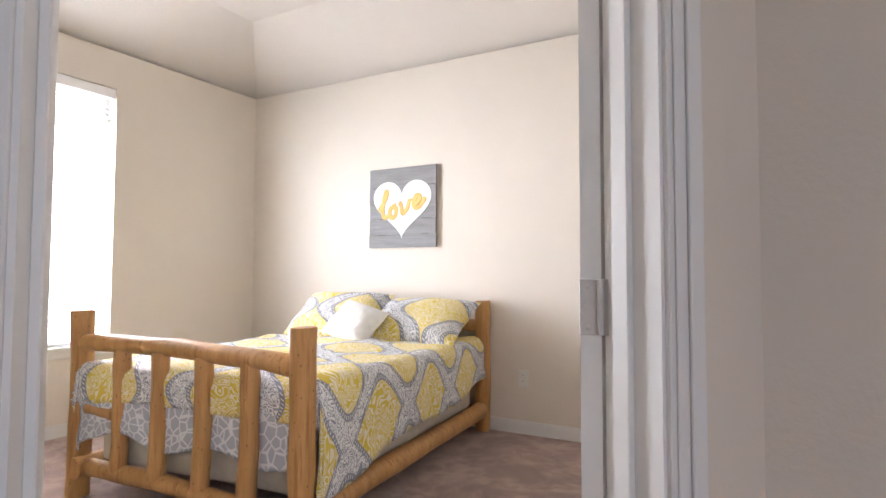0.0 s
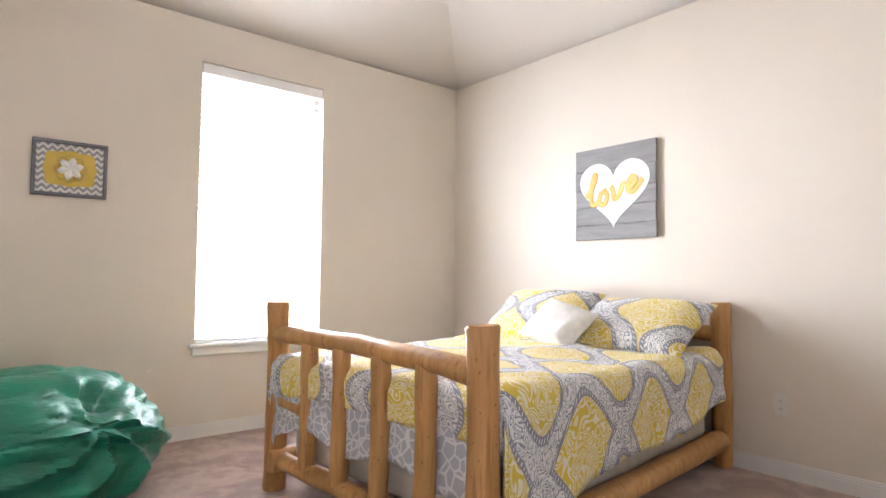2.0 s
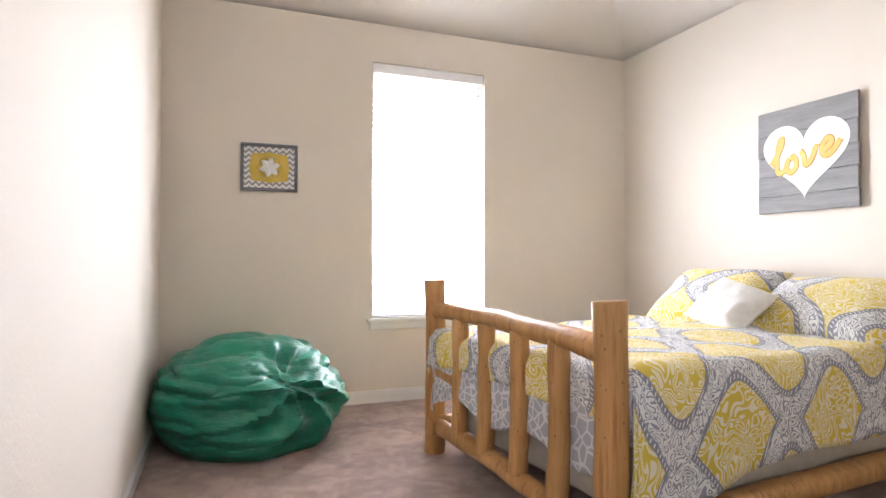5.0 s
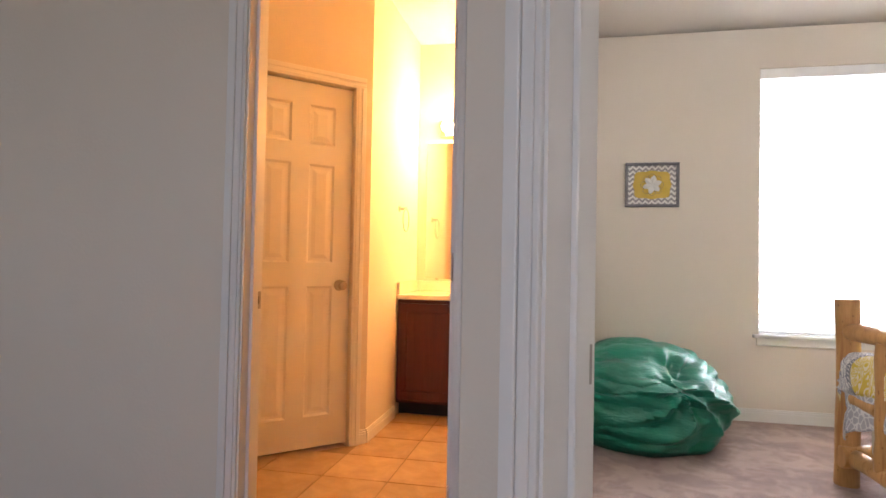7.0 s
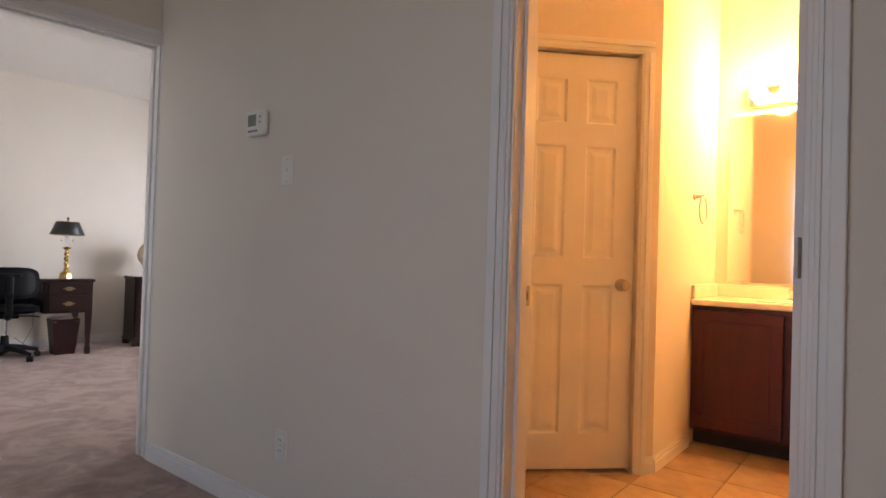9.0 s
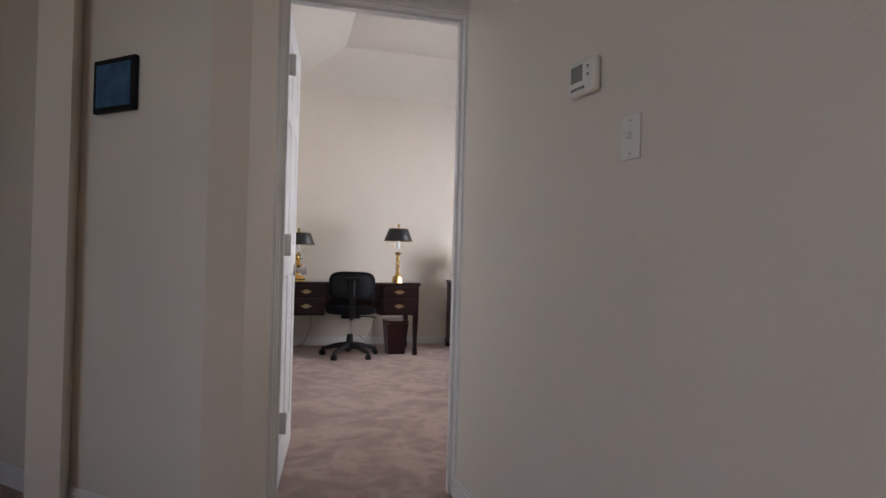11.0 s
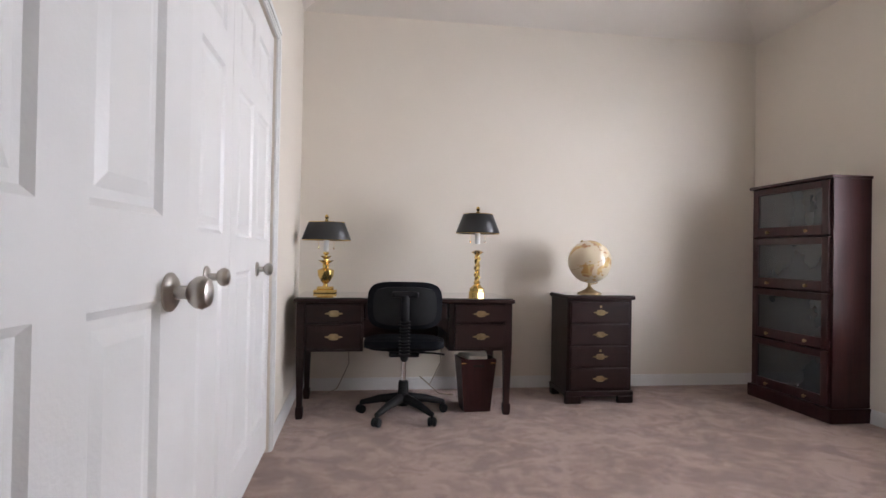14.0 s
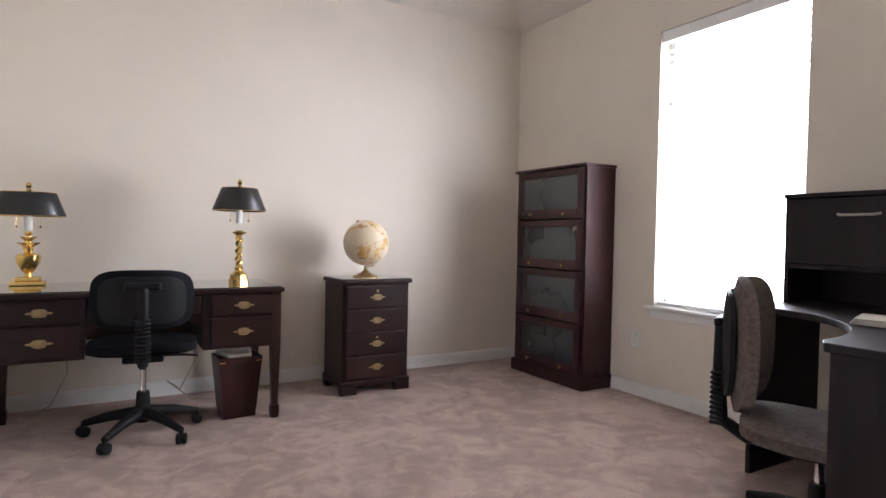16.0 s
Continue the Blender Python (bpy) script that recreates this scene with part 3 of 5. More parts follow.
for p, q in (((OX0 - 0.06, OY - T), (OWX, OY - T)), ((OWX, OBY), (OWX, OY - T)), ((OCX, OBY), (OWX, OBY)), ((OCX, OY - T - C1 - 0.062), (OCX, OBY)), ((OCX, OY - T), (OCX, OY - T - C0 + 0.062))):
    in_office(baseboard(p, q))


# ---- windows ----
def window(name, x, y0, y1, z0, z1, shelf_z):
    """A single-hung vinyl window in a wall whose room face is at x, with a wooden sill and raised blinds' valance."""
    root = thing(name, "tall white single-hung window glaring with daylight, wooden sill below", "window", Matrix.Translation((x, 0, 0)), kind="structure")
    f = part("window_frame", box(-0.15, -0.09, y0, y0 + 0.035, z0, z1, 0.003, 1), TRIM, root)
    for a, b, c, d in ((y1 - 0.035, y1, z0, z1), (y0 + 0.035, y1 - 0.035, z1 - 0.035, z1), (y0 + 0.035, y1 - 0.035, z0, z0 + 0.04)):
        part("frame_rail", box(-0.15, -0.09, a, b, c, d, 0.003, 1), TRIM, root)
    mid = (z0 + z1) / 2 - 0.03
    part("meeting_rail", box(-0.14, -0.095, y0 + 0.035, y1 - 0.035, mid - 0.02, mid + 0.02, 0.003, 1), TRIM, root)
    for c, d in ((z0 + 0.04, mid - 0.02), (mid + 0.02, z1 - 0.035)):
        p = part("pane", box(-0.122, -0.118, y0 + 0.035, y1 - 0.035, c, d), GLASS, root)
        p.visible_shadow = False
    s = part("window_sill", box(-0.09, 0.045, y0 - 0.04, y1 + 0.04, z0 - 0.022, z0 + 0.002, 0.005, 2), TRIM, root, "white wooden sill")
    part("apron", box(0.0, 0.016, y0 - 0.015, y1 + 0.015, z0 - 0.075, z0 - 0.023, 0.004, 2), TRIM, root)
    return root


def blinds(x, y0, y1, z0, z1):
    root = thing("window_blinds", "white slatted blinds with a plain valance, slats open", "blinds", Matrix.Translation((x, 0, 0)), "window blinds")
    part("valance", box(-0.07, -0.005, y0 + 0.004, y1 - 0.004, z1 - 0.075, z1 - 0.002, 0.006, 2), BLIND, root)
    me = mesh_of("slat", box(-0.025, 0.025, y0 + 0.012, y1 - 0.012, -0.0012, 0.0012), BLIND)
    k = int((z1 - z0 - 0.12) / 0.043)
    for i in range(k):
        s = new("slat", me)
        s.parent, s.location = root, (-0.045, 0, z0 + 0.05 + i * 0.043)
    part("bottom_rail", box(-0.07, -0.02, y0 + 0.012, y1 - 0.012, z0 + 0.008, z0 + 0.026, 0.004, 1), BLIND, root)
    for y in (y0 + 0.14, y1 - 0.14):
        part("ladder_cord", tube([(-0.045, y, z0 + 0.02), (-0.045, y, z1 - 0.07)], 0.0012, 5), BLIND, root)
    return root


window("window_1", WX, 1.24, 2.13, 0.60, 2.46, 0.6)
blinds(WX, 1.24, 2.13, 0.60, 2.46)
in_office(window("window_2", OWX, WY0, WY1, WZ0, WZ1, 0.6))
in_office(blinds(OWX, WY0, WY1, WZ0, WZ1))
struct("backdrop_west", box(WX - 1.62, WX - 1.6, -1.0, 4.9, -0.4, 4.5), DAYLIGHT, "overexposed white daylight beyond the window", "backdrop")
in_office(struct("backdrop_office", box(OWX - 1.62, OWX - 1.6, -8.5, -2.6, -0.4, 4.5), DAYLIGHT, "overexposed white daylight beyond the window", "backdrop"))

# ---- doors ----
doorway("door_frame_1", S0, H0, T, 2.05, "white moulded casing and jambs of the bedroom doorway", 0.62)
doorway("door_frame_2", (HX, -1.115), (HX, -0.392), T, 2.05, "white moulded casing and jambs of the bathroom doorway", 0.5)
in_office(doorway("door_frame_3", (OX0, OY - T), (OX1, OY - T), T, 2.05, "white moulded casing and jambs of the office doorway", 0.45))

# bedroom door, swung open to the room along its hinge
hx, hy = on_door_wall(DW - 0.022, T + 0.006)
panel_door("door_1", 0.735, 2.03, pose(hx, hy, 0.01, 0, 0, 86), "white six-panel bedroom door standing wide open", knob=(0.67, 0.91, (-1, 1)))
# bathroom door, swung in against the side wall
panel_door("door_2", 0.66, 2.03, pose(HX - T - 0.008, -0.412, 0.01, 0, 0, 170), "white six-panel bathroom door standing wide open", knob=(0.60, 0.91, (-1, 1)))
# office door
in_office(panel_door("door_3", 0.725, 2.03, pose(OX1 - 0.022, OY - T - 0.006, 0.01, 0, 0, -95), "white six-panel office door standing open", knob=(0.65, 0.91, (-1,))))
# bath closet door in the angled wall
m = A45 @ pose(0.107, -0.03, 0.012)
d = panel_door("door_4", 0.616, 2.03, A45 @ pose(0.723, -0.035, 0.012, 0, 0, 180), "white six-panel closet door, closed", knob=(0.555, 0.905, (-1,)))
fr = thing("door_frame_4", "white moulded casing of the angled closet door", "door frame", A45 @ pose(0.725, -0.001, 0, 0, 0, 180), kind="structure")
for x, s in ((0.0, -1), (0.62, 1)):
    bm = casing_rail(2.056)
    for v in bm.verts:
        v.co.x = v.co.x * s + x
    bmesh.ops.recalc_face_normals(bm, faces=bm.faces)
    part("casing", bm, TRIM, fr)
bm = casing_rail(0.744)
for v in bm.verts:
    a, b, c = v.co
    v.co = (c - 0.062, b, 2.05 + a)
bmesh.ops.recalc_face_normals(bm, faces=bm.faces)
part("head_casing", bm, TRIM, fr)
# office closet: a pair of doors and their casing
CM = OFFICE @ CW @ pose(C0, 0, 0)
fr = thing("door_frame_5", "white moulded casing round the closet's double doors", "door frame", CM, kind="structure")
for x, s in ((0.0, -1), (1.78, 1)):
    bm = casing_rail(2.056)
    for v in bm.verts:
        v.co.x = v.co.x * s + x
    bmesh.ops.recalc_face_normals(bm, faces=bm.faces)
    part("casing", bm, TRIM, fr)
bm = casing_rail(1.904)
for v in bm.verts:
    a, b, c = v.co
    v.co = (c - 0.062, b, 2.05 + a)
bmesh.ops.recalc_face_normals(bm, faces=bm.faces)
part("head_casing", bm, TRIM, fr)
panel_door("door_5", 0.884, 2.03, CM @ pose(0.004, 0.012, 0.012), "white six-panel closet door, closed", knob=(0.58, 0.90, (-1,)))
panel_door("door_6", 0.884, 2.03, CM @ pose(1.776, 0.047, 0.012, 0, 0, 180), "white six-panel closet door, closed", knob=(0.36, 0.90, (1,)))
# hinges and strikes
for z in (0.27, 1.0, 1.74):
    hinge(pose(hx, hy - 0.002, z, 0, 0, 6))
    hinge(pose(HX - T + 0.004, -0.431, z, 0, 0, 0))
    in_office(hinge(pose(OX1 - 0.022, OY - T - 0.006, z, 0, 0, 0)))
strike(pose(*on_door_wall(0.0185, T - 0.026), 0.915, 0, 0, 54 + 90))
strike(pose(HX - T + 0.026, -1.0965, 0.92, 0, 0, 180))
in_office(strike(pose(OX0 + 0.0185, OY - T + 0.026, 0.915, 0, 0, 90)))
wall_plate(pose(-0.88, BY, 1.27, 0, 0, 180), "switch")
wall_plate(pose(HX, -2.095, 1.335, 0, 0, 90), "switch")
wall_plate(pose(HX, -2.075, 0.30, 0, 0, 90), "outlet")
wall_plate(pose(-1.36, LY, 0.38, 0, 0, 0), "outlet")
in_office(wall_plate(pose(OWX, -5.87, 0.37, 0, 0, 90), "outlet"))

# ---- bedroom things ----
BED = pose(-2.13, 1.275, 0, 0, 0, 5.5)
W2, LEN = 0.685, 2.06
bed = thing("log_bed", "honey-coloured peeled pine log bed with tall end posts", "bed", BED)
sd = 1


def skew(x, y):
    """The foot end stands slightly askew to the sides."""
    return y if y else 0.045 - 0.038 * x / W2


for end in (-W2, W2):
    for y in (0, LEN):
        x = end - 0.045 if end < 0 and not y else end
        b = log((x, skew(x, y), 0), (x, skew(x, y), 0.915 if x < 0 or y else 0.89), 0.054, sd, 0.004)
        part("post", b, LOG, bed, smooth=True)
        sd += 1
for y in (0, LEN):
    part("top_rail", log((-W2 - (0.01 if not y else -0.03), skew(-W2, y), 0.755), (W2 - 0.03, skew(W2, y), 0.735), 0.043, 11 + y, 0.02), LOG, bed, smooth=True)
    part("bottom_rail", log((-W2 - (0.01 if not y else -0.03), skew(-W2, y), 0.15), (W2 - 0.03, skew(W2, y), 0.13), 0.042, 21 + y, 0.014), LOG, bed, smooth=True)
    for k, x in enumerate((-0.42, -0.15, 0.13, 0.40)):
        part("spindle", log((x, skew(x, y), 0.17), (x + 0.01, skew(x, y), 0.735), 0.040, 31 + k + y, 0.004), LOG, bed, smooth=True)
part("short_rail", log((-W2 + 0.03, 0.08, 0.44), (-0.44, 0.066, 0.43), 0.034, 44, 0.0), LOG, bed, smooth=True)
for x in (-W2, W2):
    part("side_rail", log((x, 0.03, 0.15), (x, LEN - 0.03, 0.15), 0.056, 51 + x, 0.01, n=12), LOG, bed, smooth=True)


def soft_box(x0, x1, y0, y1, z0, z1, bev, wob, seed, cuts=14):
    bm = box(x0, x1, y0, y1, z0, z1, bev, 4)
    bmesh.ops.subdivide_edges(bm, edges=[e for e in bm.edges if e.calc_length() > 0.2], cuts=cuts, use_grid_fill=True)
    for v in bm.verts:
        v.co += wob * noise.noise_vector(v.co * 7 + Vector((seed, 0, 0)))
    return bm


spring = thing("box_spring", "cream quilted box spring inside the log bed frame", "box spring", BED)
part("box_body", soft_box(-0.63, 0.63, 0.13, 1.98, 0.17, 0.40, 0.03, 0.006, 3), TICK, spring, smooth=True)
mat_ = thing("mattress", "cream mattress under a patterned comforter", "mattress", BED)
part("mattress_body", soft_box(-0.63, 0.63, 0.13, 1.98, 0.41, 0.62, 0.06, 0.006, 4), TICK, mat_, smooth=True)


def draped(name, mat, top, over, x0, x1, y0, y1, hem, seed, foot, parent, lift=0.0):
    """A cloth over the mattress, hanging down at both long sides and the foot, with quilted puffs and an uneven hem; UV is in metres of cloth."""
    bm = bmesh.new()
    uvl = bm.loops.layers.uv.new("uv")
    nu, nv = 84, 96
    total_u = (x1 - x0) + 2 * over
    total_v = (y1 - y0) + foot
    grid = []
    for i in range(nu + 1):
        row = []
        u = -over + total_u * i / nu
        for j in range(nv + 1):
            v = -foot + total_v * j / nv
            hv = 1 + hem * noise.noise(Vector((u * 2.2, v * 2.2, seed)))
            ox = max(0.0, -u, u - (x1 - x0)) * hv * ((1.22 - 0.42 * max(v, 0.0) / (y1 - y0)) if u > 0 else 0.7)
            oy = max(0.0, -v) * hv
            x = min(max(u, 0.0), x1 - x0) + x0
            y = max(v, 0.0) + y0
            r = 0.07

            def fold(o):
                if o < r * 1.57:
                    return r * math.sin(o / r), r * (1 - math.cos(o / r))
                return r, r + (o - r * 1.57)
            dx, zx = fold(ox)
            dy, zy = fold(oy)
            sag = 0.014 * noise.noise(Vector((u * 5, v * 5, seed + 4))) + 0.016 * noise.noise(Vector((u * 2, v * 2, seed + 9)))
            puff = 0.008 * abs(math.sin(math.pi * u / 0.23) * math.sin(math.pi * v / 0.23)) ** 0.5
            flare = 0.03 * noise.noise(Vector((u * 3 + v * 4, seed, 0)))
            drop = max(zx, zy)
            sx = -1 if u < 0 else 1
            x += sx * (dx + (flare * min(1, drop * 3) + puff if ox > 0 else 0))
            y -= dy + (flare * min(1, drop * 3) + puff if oy > 0 else 0)
            z = top + lift - drop + (sag + puff) * (1 if drop < 0.03 else 0.3)
            row.append((bm.verts.new((x, y, z)), (u, v)))
        grid.append(row)
    for i in range(nu):
        for j in range(nv):
            q = (grid[i][j], grid[i + 1][j], grid[i + 1][j + 1], grid[i][j + 1])
            f = bm.faces.new([a for a, _ in q])
            for l, (_, w) in zip(f.loops, q):
                l[uvl].uv = w
    ob = part(name, bm, mat, parent, smooth=True)
    s = ob.modifiers.new("thickness", "SOLIDIFY")
    s.thickness = 0.014
    return ob


under = thing("bed_sheet", "grey and white lattice-print sheet hanging below the comforter", "sheet", BED)
draped("sheet_cloth", SHEET, 0.628, 0.20, -0.61, 0.62, 0.13, 1.3, 0.5, 8.0, 0.36, under)
comf = thing("comforter", "puffy comforter with yellow damask and grey scroll bands on the bed", "comforter", BED)
draped("comforter_cloth", COMFORT, 0.662, 0.40, -0.635, 0.67, 0.12, 1.93, 0.16, 2.0, 0.22, comf)


def pillow(name, w, h, d, m, mat, label, seed, flange=0.0):
    root = thing(name, label, "pillow", m)
    bm = bmesh.new()
    uvl = bm.loops.layers.uv.new("uv")
    n = 22
    for side in (1, -1):
        g = []
        for i in range(n + 1):
            row = []
            for j in range(n + 1):
                a, b = 2 * i / n - 1, 2 * j / n - 1
                t = max(0.0, (1 - abs(a) ** 3.2) * (1 - abs(b) ** 3.2)) ** 0.55
                pinch = 1 - 0.07 * (1 - abs(b)) * abs(a) - 0.07 * (1 - abs(a)) * abs(b)
                z = side * d / 2 * t + 0.012 * noise.noise(Vector((a * 2.5, b * 2.5, seed + side))) * t
                row.append(bm.verts.new((a * w / 2 * pinch, b * h / 2 * pinch, z)))
            g.append(row)
        for i in range(n):
            for j in range(n):
                q = [(i, j), (i + 1, j), (i + 1, j + 1), (i, j + 1)][::side]
                f = bm.faces.new([g[p][r] for p, r in q])
                for l, (p, r) in zip(f.loops, q):
                    l[uvl].uv = (p / n * w + seed * 0.31, r / n * h + seed * 0.17)
    bmesh.ops.remove_doubles(bm, verts=bm.verts, dist=0.0008)
    part("pillow_cover", bm, mat, root, smooth=True)
    return root


pillow("pillow", 0.72, 0.50, 0.20, BED @ pose(-0.33, 1.76, 0.80, 36, 0, 2), COMFORT, "yellow and grey damask sham pillow leaning on the headboard", 1.0)
pillow("pillow", 0.74, 0.50, 0.20, BED @ pose(0.34, 1.73, 0.78, 30, 0, -4), COMFORT, "yellow and grey damask sham pillow lying at the bed's head", 2.3)
pillow("throw_pillow", 0.36, 0.32, 0.13, BED @ pose(0.0, 1.46, 0.78, 42, 14, -6), FUR, "small white plush throw pillow on the comforter", 3.1)

# the board sign over the bed
LX0, LX1, LZ0, LZ1 = -2.675, -2.05, 1.31, 1.945
sign = thing("wall_sign", "grey plank sign with a white heart and the word love", "sign", Matrix.Translation(((LX0 + LX1) / 2, LY, (LZ0 + LZ1) / 2)))
w = LX1 - LX0
zs = [-0.3175, -0.215, -0.09, 0.03, 0.165, 0.3175]
for k, (a, b) in enumerate(zip(zs, zs[1:])):
    part("board", box(-w / 2 + 0.003 * (k % 3), w / 2 - 0.004 * (k % 2), -0.034, -0.016, a + 0.0015, b - 0.0015, 0.0015, 1), GREYWOOD, sign)
for x in (-0.2, 0.2):
    part("batten", box(x - 0.03, x + 0.03, -0.016, 0, -0.29, 0.29), GREYWOOD, sign)


def heart_outline(k):
    t = 2 * math.pi * k / 64
    return 16 * math.sin(t) ** 3 / 16 * 0.27, (13 * math.cos(t) - 5 * math.cos(2 * t) - 2 * math.cos(3 * t) - math.cos(4 * t)) / 16 * 0.25 + 0.022


bm = bmesh.new()
bm.faces.new([bm.verts.new((x, -0.0352, z + 0.0)) for x, z in (heart_outline(k) for k in range(64))][::-1])
r = bmesh.ops.extrude_face_region(bm, geom=bm.faces[:])
bmesh.ops.translate(bm, vec=(0, -0.0012, 0), verts=[v for v in r["geom"] if isinstance(v, bmesh.types.BMVert)])
bmesh.ops.recalc_face_normals(bm, faces=bm.faces)
part("heart", bm, WHITE, sign, "white painted heart")
WORD = (("l", ((-0.205, 0.00), (-0.155, 0.055), (-0.125, 0.13), (-0.14, 0.145), (-0.16, 0.09), (-0.172, -0.03), (-0.15, -0.07), (-0.115, -0.045))),
        ("o", ((-0.085, 0.015), (-0.11, -0.015), (-0.10, -0.065), (-0.065, -0.07), (-0.042, -0.035), (-0.05, 0.01), (-0.085, 0.015), (-0.045, 0.02))),
        ("v", ((-0.02, 0.04), (0.0, 0.02), (0.005, -0.05), (0.03, -0.045), (0.06, 0.0), (0.07, 0.045), (0.085, 0.03))),
        ("e", ((0.10, 0.0), (0.15, 0.02), (0.165, 0.055), (0.14, 0.075), (0.11, 0.045), (0.105, -0.005), (0.13, -0.03), (0.17, -0.01), (0.21, 0.045))))
for ch, pts in WORD:
    cu = bpy.data.curves.new("letter", "CURVE")
    cu.dimensions, cu.bevel_depth, cu.bevel_resolution = "3D", 0.0185, 2
    sp = cu.splines.new("NURBS")
    sp.points.add(len(pts) - 1)
    for p, (x, z) in zip(sp.points, pts):
        p.co = (x * 1.05, 0, z * 1.05 + x * 0.10, 1)
    sp.order_u, sp.use_endpoint_u = 3, True
    tmp = bpy.data.objects.new("tmp", cu)
    me = bpy.data.meshes.new_from_object(tmp)
    bpy.data.objects.remove(tmp)
    for v in me.vertices:
        v.co.y = v.co.y * 0.12 - 0.0375
    me.materials.clear()
    me.materials.append(LOVEG)
    ob = new("letter", me)
    ob.parent = sign
    tagged(ob, "mustard script letter " + ch)

# framed flower picture on the window wall
PY, PZ = 0.525, 1.645
pic = thing("framed_picture", "slate-framed chevron picture with a white paper flower on yellow", "picture", Matrix.Translation((WX, PY, PZ)))
pw, ph = 0.185, 0.16
for y0, y1, z0, z1 in ((-pw, pw, ph - 0.02, ph), (-pw, pw, -ph, -ph + 0.02), (-pw, -pw + 0.02, -ph + 0.02, ph - 0.02), (pw - 0.02, pw, -ph + 0.02, ph - 0.02)):
    part("frame_bar", box(0, 0.026, y0, y1, z0, z1, 0.003, 1), SLATE, pic)
part("chevron_backing", box(0.0, 0.010, -pw + 0.02, pw - 0.02, -ph + 0.02, ph - 0.02), CHEVRON, pic, "grey and white chevron paper")
bm = bmesh.new()
pts = []
for k in range(48):
    t = 2 * math.pi * k / 48
    q = (abs(math.cos(t)) ** 4 + abs(math.sin(t)) ** 4) ** -0.25 * (1 + 0.04 * math.cos(8 * t))
    pts.append((0.128 * q * math.cos(t), 0.10 * q * math.sin(t)))
bm.faces.new([bm.verts.new((0.0115, y, z)) for y, z in pts])
r = bmesh.ops.extrude_face_region(bm, geom=bm.faces[:])
bmesh.ops.translate(bm, vec=(0.002, 0, 0), verts=[v for v in r["geom"] if isinstance(v, bmesh.types.BMVert)])
bmesh.ops.recalc_face_normals(bm, faces=bm.faces)
part("yellow_medallion", bm, YELLOWP, pic, "yellow scalloped card")
for k in range(8):
    t = 2 * math.pi * k / 8
    cy, cz = 0.055 * math.cos(t), 0.055 * math.sin(t)
    part("wire_loop", tube([(0.017, cy + 0.024 * math.cos(a), cz + 0.024 * math.sin(a)) for a in [2 * math.pi * i / 16 for i in range(17)]], 0.0018, 6), OLDBRASS, pic)
for k in range(6):
    t = 2 * math.pi * k / 6 + 0.3
    bm = bmesh.new()
    rows = [(0.0, 0.006, 0.018), (0.02, 0.016, 0.024), (0.04, 0.02, 0.026), (0.055, 0.013, 0.024), (0.066, 0.002, 0.020)]
    prev = None
    for d_, hw, x in rows:
        c = [bm.verts.new((x + dx, d_ * math.cos(t) - s * math.sin(t), d_ * math.sin(t) + s * math.cos(t))) for s, dx in ((-hw, 0), (0, 0.006), (hw, 0))]
        if prev:
            for i in range(2):
                bm.faces.new((prev[i], prev[i + 1], c[i + 1], c[i]))
        prev = c
    p_ = part("petal", bm, WHITE, pic, "white paper petal")
    p_.modifiers.new("thickness", "SOLIDIFY").thickness = 0.002

# bean bag
bean = thing("bean_bag", "shiny green vinyl bean bag chair, slumped and creased, on the carpet", "bean bag", Matrix.Translation((-3.46, 0.39, 0)) @ Matrix.Diagonal((1, 0.98, 0.93, 1)))
bm = bmesh.new()
bmesh.ops.create_icosphere(bm, subdivisions=6, radius=1.0)
for v in bm.verts:
    p = v.co.copy()
    ang = math.atan2(p.y, p.x)
    low = max(0.0, -p.z)
    r = 1.0 + 0.10 * low
    z = 0.31 + (0.32 * p.z if p.z > 0 else 0.31 * max(p.z * 1.5, -1.0))
    x, y = p.x * 0.52 * r, p.y * 0.52 * r
    z += 0.06 * max(0, p.z) * (-p.x * 0.6)
    dd = ((x - 0.26) ** 2 + (y - 0.18) ** 2 + (z - 0.42) ** 2) ** 0.5
    dent = math.exp(-(dd / 0.14) ** 2)
    pleat = (1 - 2.2 * abs(math.sin(3.5 * math.atan2(z - 0.42, y - 0.18) + 3 * noise.noise(p * 1.3)))) * math.exp(-(dd / 0.46) ** 2) * (1 - dent)
    crease = abs(noise.noise(Vector((p.x * 1.4, p.y * 1.4, p.z * 4.2)) + Vector((3, 1, 7)))) ** 0.7
    fold = 1 - abs(noise.noise(Vector((p.x * 1.1 + 0.8 * p.z, p.y * 1.1, p.z * 3.4)) + Vector((11, 5, 2))))
    fold2 = 1 - abs(noise.noise(Vector((p.x * 3.5, p.y * 3.5, p.z * 7.0)) + Vector((4, 8, 1))))
    ridge = fold ** 5 * 0.6 + fold2 ** 5 * 0.22
    calm = 0.35 if p.z < -0.6 else 1.0
    k = 1 - 0.34 * dent + 0.085 * pleat + (0.10 * (crease - 0.3) - 0.10 * (ridge - 0.35)) * calm
    v.co = Vector((x * k, y * k, max(0.0, z * (1 - 0.2 * dent + 0.06 * (crease - 0.3) - 0.05 * (ridge - 0.35)))))
part("bag", bm, VINYL, bean, smooth=True)
# ---- end of bedroom ----

